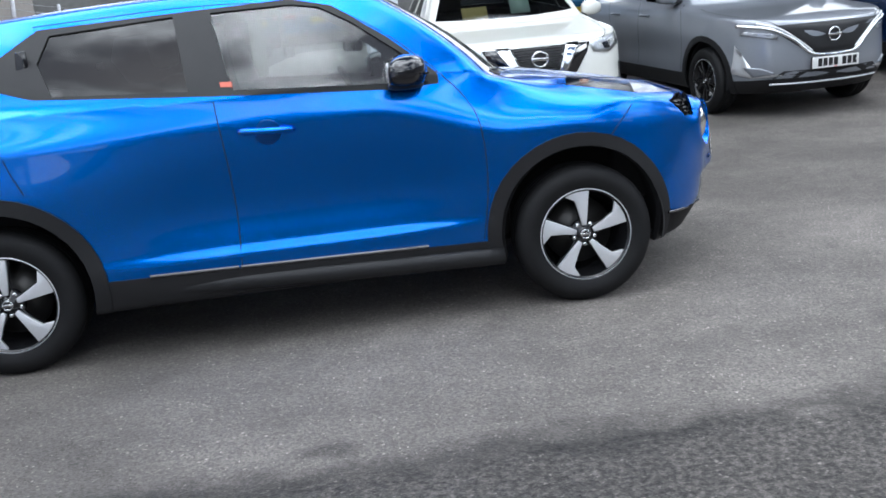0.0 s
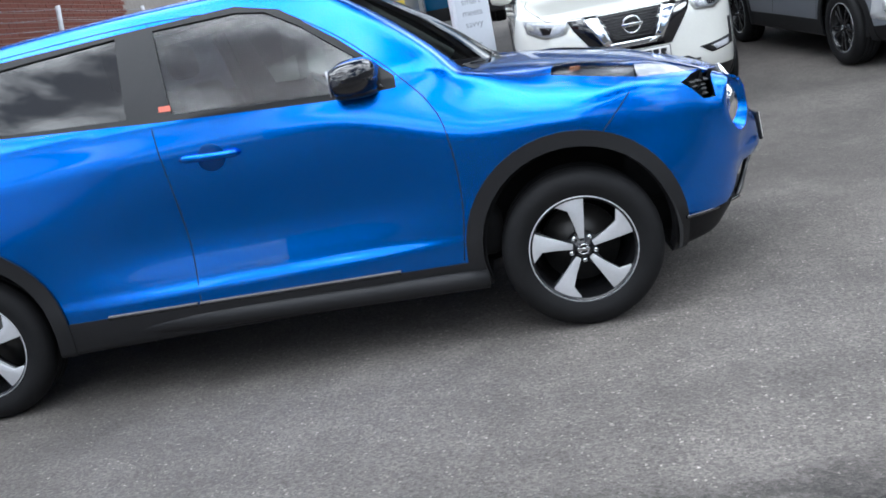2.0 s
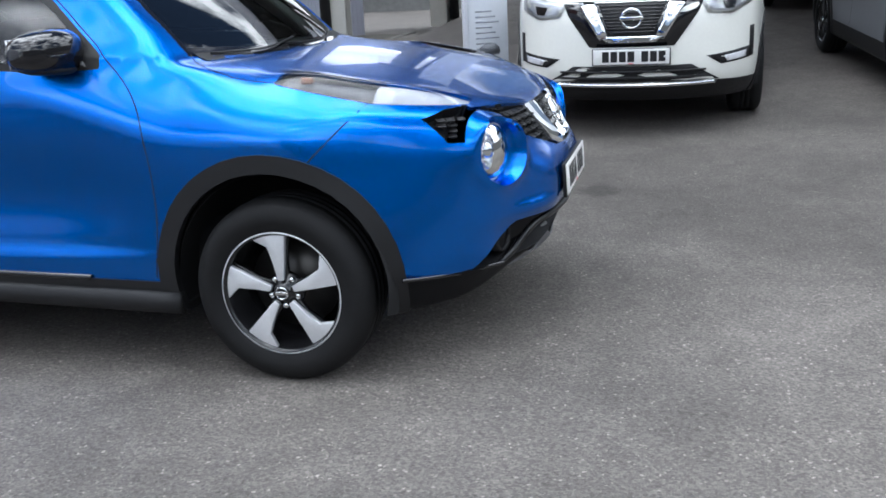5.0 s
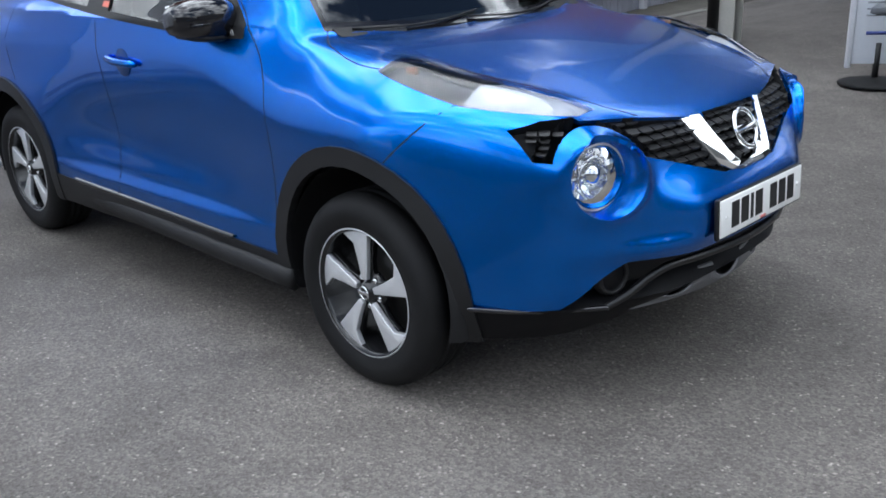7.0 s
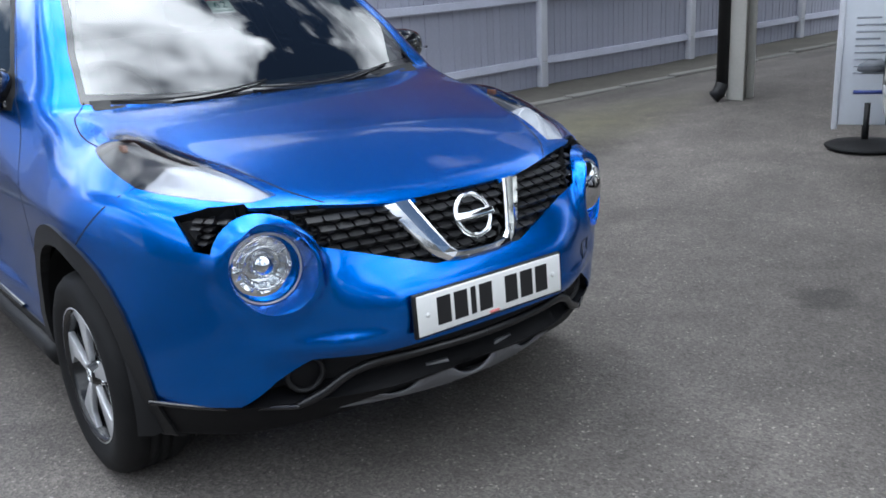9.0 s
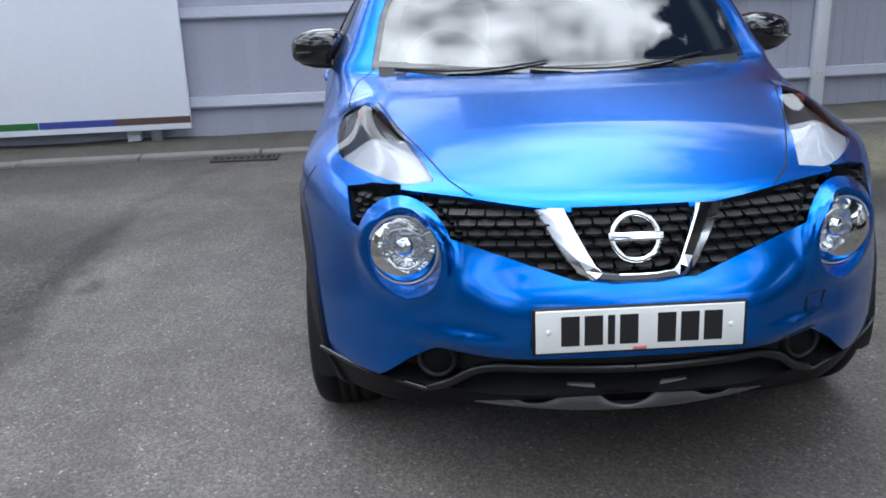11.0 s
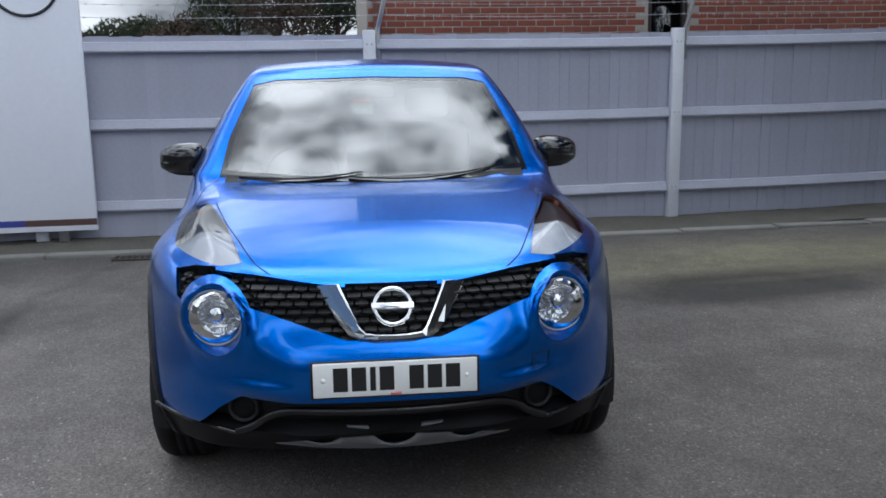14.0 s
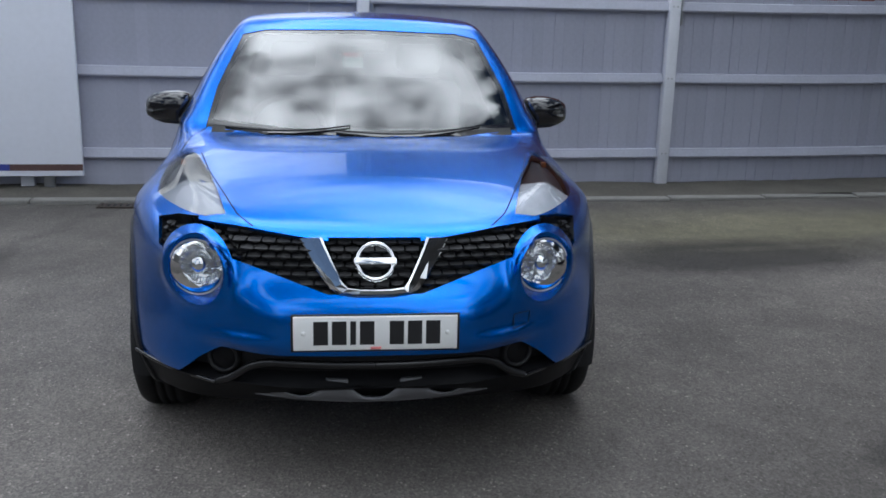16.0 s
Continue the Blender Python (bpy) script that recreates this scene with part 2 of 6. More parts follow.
SILVER = mat("lamp_reflector", (0.74, 0.75, 0.79), 0.24, 0.22, 0.4, 0.22, 22.0)
AMBER = mat("amber_bulb", (0.40, 0.14, 0.05), 0.25, 0.0, 0.5, 0.1, 20.0)
PLATE_WHITE = mat("plate_white", (0.80, 0.80, 0.78), 0.4, 0.0, 0.2, 0.02, 10.0)
INK = mat("black_print", (0.01, 0.01, 0.011), 0.5, 0.0, 0.0, 0.05, 10.0)
CLOTH = mat("dark_seat_cloth", (0.03, 0.03, 0.033), 0.85, 0.0, 0.0, 0.25, 30.0, 0.4, 500.0)
HEADLINER = mat("grey_headliner", (0.35, 0.34, 0.32), 0.9, 0.0, 0.0, 0.1, 20.0)

# ---- mesh helpers ----
def link(name, bm, material, parent=None, label="", smooth=True):
    me = bpy.data.meshes.new(name)
    bm.normal_update()
    bm.to_mesh(me)
    bm.free()
    for m in (material if isinstance(material, (list, tuple)) else [material]):
        me.materials.append(m)
    if smooth:
        me.shade_smooth()
    ob = new(name, me)
    if parent is not None:
        ob.parent = parent
    if label:
        ob["label"] = label
    return ob


def part(name, bm, material, parent, label="", smooth=True):
    return link(name, bm, material, parent, label, smooth)


def empty(name, m=None, **tags):
    ob = new(name)
    ob.empty_display_size = 0.2
    if m is not None:
        ob.matrix_world = m
    return tagged(ob, **tags)


def box(bm, x0, x1, y0, y1, z0, z1, bevel=0.0, m=None, seg=2):
    """A box with rounded edges."""
    r = bmesh.ops.create_cube(bm, size=1.0)
    vs = r["verts"]
    for v in vs:
        v.co = Vector(((x0 + x1) / 2 + v.co.x * (x1 - x0), (y0 + y1) / 2 + v.co.y * (y1 - y0), (z0 + z1) / 2 + v.co.z * (z1 - z0)))
    made = vs
    if bevel:
        es = list({e for v in vs for e in v.link_edges})
        b = bmesh.ops.bevel(bm, geom=es, offset=bevel, segments=seg, affect="EDGES", profile=0.5)
        made = list({v for f in b["faces"] for v in f.verts} | {v for v in vs if v.is_valid})
    if m is not None:
        bmesh.ops.transform(bm, matrix=m, verts=[v for v in made if v.is_valid])
    return made


def lathe(bm, profile, steps=64, axis="Y", m=None, mats=None):
    """Turns a profile of (radius, along) round an axis."""
    rings = []
    for r, a in profile:
        ring = []
        for i in range(steps):
            t = 2 * math.pi * i / steps
            c, s = r * math.cos(t), r * math.sin(t)
            p = {"Y": (c, a, s), "Z": (c, s, a), "X": (a, c, s)}[axis]
            ring.append(bm.verts.new(p))
        rings.append(ring)
    for k in range(len(rings) - 1):
        for i in range(steps):
            f = bm.faces.new((rings[k][i], rings[k][(i + 1) % steps], rings[k + 1][(i + 1) % steps], rings[k + 1][i]))
            if mats:
                f.material_index = mats[k]
    vs = [v for ring in rings for v in ring]
    if m is not None:
        bmesh.ops.transform(bm, matrix=m, verts=vs)
    return vs


def prism(bm, pts, lo, hi, axis="Y", m=None, bevel=0.0):
    """A flat outline given in the other two axes, thickened from lo to hi."""
    def at(p, d):
        return {"X": (d, p[0], p[1]), "Y": (p[0], d, p[1]), "Z": (p[0], p[1], d)}[axis]
    a = [bm.verts.new(at(p, lo)) for p in pts]
    b = [bm.verts.new(at(p, hi)) for p in pts]
    fs = [bm.faces.new(a), bm.faces.new(list(reversed(b)))]
    k = len(pts)
    for i in range(k):
        fs.append(bm.faces.new((a[i], b[i], b[(i + 1) % k], a[(i + 1) % k])))
    bmesh.ops.recalc_face_normals(bm, faces=fs)
    vs = a + b
    if bevel:
        r = bmesh.ops.bevel(bm, geom=list({e for f in fs for e in f.edges}), offset=bevel, segments=2, affect="EDGES", profile=0.5)
        vs = list({v for f in r["faces"] for v in f.verts} | {v for v in vs if v.is_valid})
    if m is not None:
        bmesh.ops.transform(bm, matrix=m, verts=vs)
    return vs


def tube(bm, pts, radius, sides=8, closed=False):
    """A round bar along points."""
    pts = [Vector(p) for p in pts]
    rings = []
    k = len(pts)
    up = Vector((0.13, 0.21, 0.97))
    for i, p in enumerate(pts):
        a = pts[(i + 1) % k] if (closed or i < k - 1) else p
        b = pts[i - 1] if (closed or i > 0) else p
        d = (a - b).normalized()
        u = d.cross(up)
        u = u.normalized() if u.length > 1e-3 else Vector((1, 0, 0))
        w = d.cross(u)
        r = radius[i] if isinstance(radius, (list, tuple)) else radius
        rings.append([bm.verts.new(p + (u * math.cos(2 * math.pi * j / sides) + w * math.sin(2 * math.pi * j / sides)) * r) for j in range(sides)])
    for i in range(k if closed else k - 1):
        p, q = rings[i], rings[(i + 1) % k]
        for j in range(sides):
            bm.faces.new((p[j], p[(j + 1) % sides], q[(j + 1) % sides], q[j]))
    if not closed:
        bm.faces.new(list(reversed(rings[0])))
        bm.faces.new(rings[-1])


def spline(xs, ys):
    """A smooth curve through knots (natural cubic), straight beyond its ends."""
    xs, ys = np.array(xs, float), np.array(ys, float)
    if xs[0] > xs[-1]:
        xs, ys = xs[::-1], ys[::-1]
    h = np.diff(xs)
    k = len(xs)
    a, r = np.eye(k), np.zeros(k)
    for i in range(1, k - 1):
        a[i, i - 1:i + 2] = h[i - 1], 2 * (h[i - 1] + h[i]), h[i]
        r[i] = 6 * ((ys[i + 1] - ys[i]) / h[i] - (ys[i] - ys[i - 1]) / h[i - 1])
    m2 = np.linalg.solve(a, r)

    def at(x):
        x = np.asarray(x, float)
        c = np.clip(x, xs[0], xs[-1])
        i = np.clip(np.searchsorted(xs, c) - 1, 0, k - 2)
        u, w = xs[i + 1] - c, c - xs[i]
        y = (m2[i] * u ** 3 + m2[i + 1] * w ** 3) / (6 * h[i]) + (ys[i] / h[i] - m2[i] * h[i] / 6) * u + (ys[i + 1] / h[i] - m2[i + 1] * h[i] / 6) * w
        s0 = (ys[1] - ys[0]) / h[0] - h[0] * (2 * m2[0] + m2[1]) / 6
        s1 = (ys[-1] - ys[-2]) / h[-1] + h[-1] * (2 * m2[-1] + m2[-2]) / 6
        return y + np.where(x < xs[0], (x - xs[0]) * s0, 0) + np.where(x > xs[-1], (x - xs[-1]) * s1, 0)
    return at


def smax(a, b, k):
    h = np.maximum(k - np.abs(a - b), 0) / k
    return np.maximum(a, b) + h ** 3 * k / 6


def smin(a, b, k):
    return -smax(-a, -b, k)


def bell(x, c, w):
    return np.exp(-((x - c) / w) ** 2)


def step(x, a, b):
    t = np.clip((x - a) / (b - a), 0, 1)
    return t * t * (3 - 2 * t)


class Skin:
    """The smooth outer skin of a car body, as the zero level of a field; cut into panels along straight-sided outlines."""

    def __init__(self, field, lo, hi, cell):
        self.field = field
        self.bm = bmesh.new()
        self.region = self.bm.faces.layers.int.new("region")
        self.names = [""]
        axes = [np.arange(a, b + cell, cell) for a, b in zip(lo, hi)]
        gx, gy, gz = np.meshgrid(*axes, indexing="ij")
        f = field(gx, gy, gz)
        inside = f < 0
        corners = [(i, j, k) for i in (0, 1) for j in (0, 1) for k in (0, 1)]
        shape = [s - 1 for s in f.shape]

        def sl(c):
            return tuple(slice(o, o + s) for o, s in zip(c, shape))
        cnt = sum(inside[sl(c)].astype(int) for c in corners)
        cells = np.argwhere((cnt > 0) & (cnt < 8))
        ids = -np.ones(shape, int)
        ids[tuple(cells.T)] = np.arange(len(cells))
        pos, num = np.zeros((len(cells), 3)), np.zeros(len(cells))
        for c in corners:
            for ax in range(3):
                if c[ax]:
                    continue
                d = list(c)
                d[ax] = 1
                p, q = cells + np.array(c), cells + np.array(d)
                fp, fq = f[tuple(p.T)], f[tuple(q.T)]
                cross = (fp < 0) != (fq < 0)
                t = np.where(cross, fp / np.where(cross, fp - fq, 1), 0)
                w = p + (q - p) * t[:, None]
                pos += np.where(cross[:, None], w, 0)
                num += cross
        pos = np.array(lo) + cell * pos / num[:, None]
        for _ in range(6):
            v, g = self.grad(pos)
            pos = pos - np.clip(v / (g ** 2).sum(1), -cell, cell)[:, None] * g * 0.9
        quads = []
        for ax in range(3):
            o1, o2 = [a for a in range(3) if a != ax]
            a = np.take(inside, range(0, f.shape[ax] - 1), ax)
            b = np.take(inside, range(1, f.shape[ax]), ax)
            e = np.argwhere(a != b)
            e = e[(e[:, o1] > 0) & (e[:, o2] > 0) & (e[:, o1] < f.shape[o1] - 1) & (e[:, o2] < f.shape[o2] - 1)]
            ring = []
            for s1, s2 in ((0, 0), (1, 0), (1, 1), (0, 1)):
                c = e.copy()
                c[:, o1] -= s1
                c[:, o2] -= s2
                ring.append(ids[tuple(c.T)])
            q = np.stack(ring, 1)
            first = a[tuple(e.T)]
            flip = first if ax != 1 else ~first
            q[~flip] = q[~flip][:, ::-1]
            quads.append(q)
        vs = [self.bm.verts.new(p) for p in pos]
        self.bm.verts.ensure_lookup_table()
        for q in np.concatenate(quads):
            if min(q) >= 0:
                try:
                    self.bm.faces.new([vs[i] for i in q])
                except ValueError:
                    pass
        self.bm.normal_update()

    def grad(self, p, e=0.0015):
        x, y, z = p[:, 0], p[:, 1], p[:, 2]
        v = self.field(x, y, z)
        g = np.stack([(self.field(x + e, y, z) - self.field(x - e, y, z)), (self.field(x, y + e, z) - self.field(x, y - e, z)),
                      (self.field(x, y, z + e) - self.field(x, y, z - e))], 1) / (2 * e)
        return v, g

    def cut(self, name, outline, axis, where=None, source=("",)):
        """Marks the faces inside a convex outline, seen along an axis, as the panel called name; where(centre, normal) picks the faces it may take."""
        if name not in self.names:
            self.names.append(name)
        src = {self.names.index(s) for s in source}
        o = {"X": (1, 2), "Y": (0, 2), "Z": (0, 1)}[axis]
        pts = [Vector(p) for p in outline]
        area = sum(a.x * b.y - b.x * a.y for a, b in zip(pts, pts[1:] + pts[:1]))
        if area < 0:
            pts.reverse()
        lo = Vector((min(p.x for p in pts) - 0.03, min(p.y for p in pts) - 0.03))
        hi = Vector((max(p.x for p in pts) + 0.03, max(p.y for p in pts) + 0.03))
        faces = []
        a0, a1, b0, b1 = lo.x - 0.06, hi.x + 0.06, lo.y - 0.06, hi.y + 0.06
        i0, i1, reg = o[0], o[1], self.region
        for f in self.bm.faces:
            co = f.verts[0].co
            if not (a0 < co[i0] < a1 and b0 < co[i1] < b1) or f[reg] not in src:
                continue
            c = f.calc_center_median()
            if lo.x <= c[o[0]] <= hi.x and lo.y <= c[o[1]] <= hi.y and (where is None or where(c, f.normal)):
                faces.append(f)
        for a, b in zip(pts, pts[1:] + pts[:1]):
            d = (b - a).normalized()
            no, co = Vector((0, 0, 0)), Vector((0, 0, 0))
            no[o[0]], no[o[1]] = d.y, -d.x
            co[o[0]], co[o[1]] = a.x, a.y
            geom = faces + list({e for f in faces for e in f.edges}) + list({v for f in faces for v in f.verts})
            r = bmesh.ops.bisect_plane(self.bm, geom=geom, dist=1e-5, plane_co=co, plane_no=no)
            faces = [g for g in r["geom"] if isinstance(g, bmesh.types.BMFace) and (g.calc_center_median() - co).dot(no) < 0]
        k = self.names.index(name)
        for f in faces:
            f[self.region] = k

    def drop(self, name):
        k = self.names.index(name)
        bmesh.ops.delete(self.bm, geom=[f for f in self.bm.faces if f[self.region] == k], context="FACES")

    def free(self, name):
        k = self.names.index(name)
        for f in self.bm.faces:
            if f[self.region] == k:
                f[self.region] = 0

    def panel(self, name, region, material, parent, offset=0.0, thick=0.012, label="", pick=None, inner=None, walls_only=False):
        """A panel as a mesh of its own, with its thickness; normals are taken from the smooth skin."""
        k = self.names.index(region)
        fs = [f for f in self.bm.faces if f[self.region] == k and (pick is None or pick(f.calc_center_median()))]
        if not fs:
            return None
        vs = list({v for f in fs for v in f.verts})
        idx = {v: i for i, v in enumerate(vs)}
        p = np.array([v.co[:] for v in vs])
        _, g = self.grad(p)
        n = g / np.linalg.norm(g, axis=1)[:, None]
        polys = [[idx[v] for v in f.verts] for f in fs]
        m = len(vs)
        use = {}
        for q in polys:
            for a, b in zip(q, q[1:] + q[:1]):
                use[(a, b)] = 1
        rim = [(a, b) for a, b in use if (b, a) not in use]
        co, nn, mi = list(p + n * offset), list(n), [0] * len(polys)
        if thick:
            co += list(p + n * (offset - thick))
            nn += list(-n)
            back = [[i + m for i in reversed(q)] for q in polys]
            mi += [1] * len(back)
            polys = polys + back
            base = len(co)
            extra = []
            for a, b in rim:
                i = base + len(extra)
                d = (co[b] - co[a])
                w = np.cross(d, n[a])
                w = w / (np.linalg.norm(w) + 1e-9)
                extra += [co[a], co[b], co[b + m], co[a + m]]
                nn += [w, w, w, w]
                polys.append([i + 1, i, i + 3, i + 2])
                mi.append(0)
            co += extra
        if walls_only:
            polys, mi = polys[-len(rim):], [0] * len(rim)
        me = bpy.data.meshes.new(name)
        me.from_pydata([tuple(c) for c in co], [], polys)
        me.materials.append(material)
        me.materials.append(inner or DARK)
        me.polygons.foreach_set("material_index", mi)
        me.shade_smooth()
        me.update()
        me.normals_split_custom_set_from_vertices([tuple(v) for v in nn])
        ob = new(name, me)
        ob.parent = parent
        if label:
            ob["label"] = label
        return ob

    def onto(self, pts, axis, side=1.0, reach=3.0):
        """Points of an outline laid on the skin, from the given side of an axis; each with the skin's normal."""
        ax = "XYZ".index(axis)
        o = [a for a in range(3) if a != ax]
        out = []
        p = np.zeros((len(pts), 3))
        p[:, o[0]], p[:, o[1]] = np.array(pts)[:, 0], np.array(pts)[:, 1]
        base = -1.2 if ax == 0 else 0.0
        far = {0: 2.3 if side > 0 else 2.6, 1: 1.05, 2: 1.8}[ax]
        ts = np.linspace(far, 0.0, 150) * side + base
        grid = np.repeat(p[None], len(ts), 0)
        grid[:, :, ax] = ts[:, None]
        v = self.field(grid[..., 0], grid[..., 1], grid[..., 2]) < 0
        p[:, ax] = np.where(v.any(0), ts[v.argmax(0)], 0)
        q = p.copy()
        for _ in range(8):
            v, g = self.grad(q)
            q[:, ax] -= np.clip(v / np.where(np.abs(g[:, ax]) > 0.05, g[:, ax], 1e9), -0.02, 0.02)
        _, g = self.grad(q)
        n = g / np.linalg.norm(g, axis=1)[:, None]
        return [(Vector(a), Vector(b)) for a, b in zip(q, n)]


def dense(pts, gap=0.02):
    """The same line with points closer together, its corners softly rounded."""
    pts = [np.array(p, float) for p in pts]
    for _ in range(2):
        q = [pts[0]]
        for a, b in zip(pts, pts[1:]):
            q += [a * 0.8 + b * 0.2, a * 0.2 + b * 0.8]
        pts = q + [pts[-1]]
    out = [pts[0]]
    for a, b in zip(pts, pts[1:]):
        k = max(1, int(np.linalg.norm(b - a) / gap))
        out += [a + (b - a) * (i + 1) / k for i in range(k)]
    return out


def seam(skin, name, pts, axis, side, parent, width=0.0045, material=None):
    """The dark gap between two panels, along a line on the skin."""
    bm = bmesh.new()
    at = skin.onto(dense(pts), axis, side)
    rows = []
    for i, (p, n) in enumerate(at):
        d = (at[min(i + 1, len(at) - 1)][0] - at[max(i - 1, 0)][0]).normalized()
        u = d.cross(n).normalized() * width / 2
        rows.append([bm.verts.new(p + u + n * 0.0002), bm.verts.new(p + n * 0.0009), bm.verts.new(p - u + n * 0.0002)])
    for a, b in zip(rows, rows[1:]):
        bm.faces.new((a[0], a[1], b[1], b[0]))
        bm.faces.new((a[1], a[2], b[2], b[1]))
    return part(name, bm, material or DARK, parent)

# ---- ground ----
def ground_z(x, y):
    """The forecourt lies level round the blue car and rises gently towards the row behind it."""
    x, y = np.asarray(x, float), np.asarray(y, float)
    return RISE(np.clip(y, 1.1, 17.0)) * step(x, -4.3, -1.6) + 0.014 * np.clip(y - 3.0, 0, 12) * (1 - step(x, -4.3, -1.6))


RISE = spline([1.1, 2.4, 3.6, 4.7, 7.4, 10.0, 12.5, 15.0, 17.0], [0.0, 0.03, 0.085, 0.155, 0.34, 0.62, 0.90, 1.02, 1.03])


def build_ground():
    xs = np.concatenate([[-600, -200, -60, -20], np.arange(-8, 10.01, 0.5), [20, 60, 200, 600]])
    ys = np.concatenate([[-600, -200, -60, -20], np.arange(-8, 16.01, 0.5), [20, 25, 40, 60, 200, 600]])
    bm = bmesh.new()
    g = [[bm.verts.new((x, y, float(ground_z(x, y)))) for y in ys] for x in xs]
    for i in range(len(xs) - 1):
        for j in range(len(ys) - 1):
            bm.faces.new((g[i][j], g[i + 1][j], g[i + 1][j + 1], g[i][j + 1]))
    return tagged(link("ground", bm, asphalt_mat()), "worn grey tarmac forecourt with darker damp seams and painted-in fence shade", "ground", kind="structure")


build_ground()

# ---- the blue car ----
WHEEL_X, WHEEL_Z, WHEEL_R = (0.0, -2.54), 0.315, 0.318

j_top = spline([0.78, 0.68, 0.58, 0.45, 0.25, 0.0, -0.2, -0.4, -1.0, -1.6, -2.2, -2.8, -3.3], [0.838, 0.872, 0.900, 0.931, 0.972, 1.018, 1.048, 1.070, 1.085, 1.105, 1.135, 1.15, 1.12])
j_wide = spline([0.7, 0.5, 0.3, 0.1, -0.1, -0.3, -0.5, -0.9, -1.4, -1.9, -2.2, -2.54, -2.8, -3.0, -3.2], [0.868, 0.880, 0.887, 0.889, 0.887, 0.879, 0.870, 0.867, 0.877, 0.890, 0.898, 0.902, 0.875, 0.82, 0.72])
j_nose = spline([0.22, 0.30, 0.36, 0.44, 0.52, 0.60, 0.655, 0.70, 0.76, 0.82, 0.86, 0.95], [0.62, 0.72, 0.79, 0.825, 0.85, 0.855, 0.835, 0.806, 0.775, 0.762, 0.750, 0.70])
j_corner = spline([0.22, 0.30, 0.36, 0.44, 0.50, 0.55, 0.65, 0.75, 0.86, 0.95], [0.64, 0.70, 0.74, 0.757, 0.77, 0.783, 0.80, 0.792, 0.742, 0.68])
j_blister = spline([-0.1, 0.0, 0.3, 0.6], [0.70, 0.695, 0.662, 0.500])
j_crest = spline([-0.45, -0.25, 0.0, 0.3, 0.6], [0.585, 0.575, 0.640, 0.600, 0.470])
j_round = spline([0.0, 0.13, 0.26, 0.4, 0.5, 0.57, 0.65, 0.72, 0.79, 0.85, 0.95], [0.0, 0.003, 0.014, 0.04, 0.07, 0.10, 0.165, 0.25, 0.37, 0.52, 0.85])
j_belt = spline([0.2, -0.36, -0.6, -0.9, -1.5, -2.1, -2.5, -2.9, -3.2], [0.52, 0.705, 0.765, 0.805, 0.83, 0.815, 0.775, 0.69, 0.60])

# how far each side section stands off its widest line, by height: wing, doors, rear quarter
j_wing = spline([0.2, 0.33, 0.45, 0.60, 0.74, 0.84, 1.2], [-0.040, -0.020, -0.008, 0.0, 0.004, 0.004, 0.0])
j_door = spline([0.2, 0.30, 0.36, 0.405, 0.425, 0.445, 0.48, 0.55, 0.63, 0.72, 0.82, 0.90, 1.2], [-0.030, 0.0, 0.005, 0.006, 0.004, -0.005, -0.012, -0.021, -0.024, -0.016, -0.004, 0.002, 0.0])
j_rear = spline([0.2, 0.35, 0.5, 0.66, 0.80, 0.90, 1.2], [-0.020, 0.008, 0.008, 0.012, 0.012, 0.006, 0.0])


def soft(u):
    return (u + np.sqrt(u * u + 0.0036)) / 2


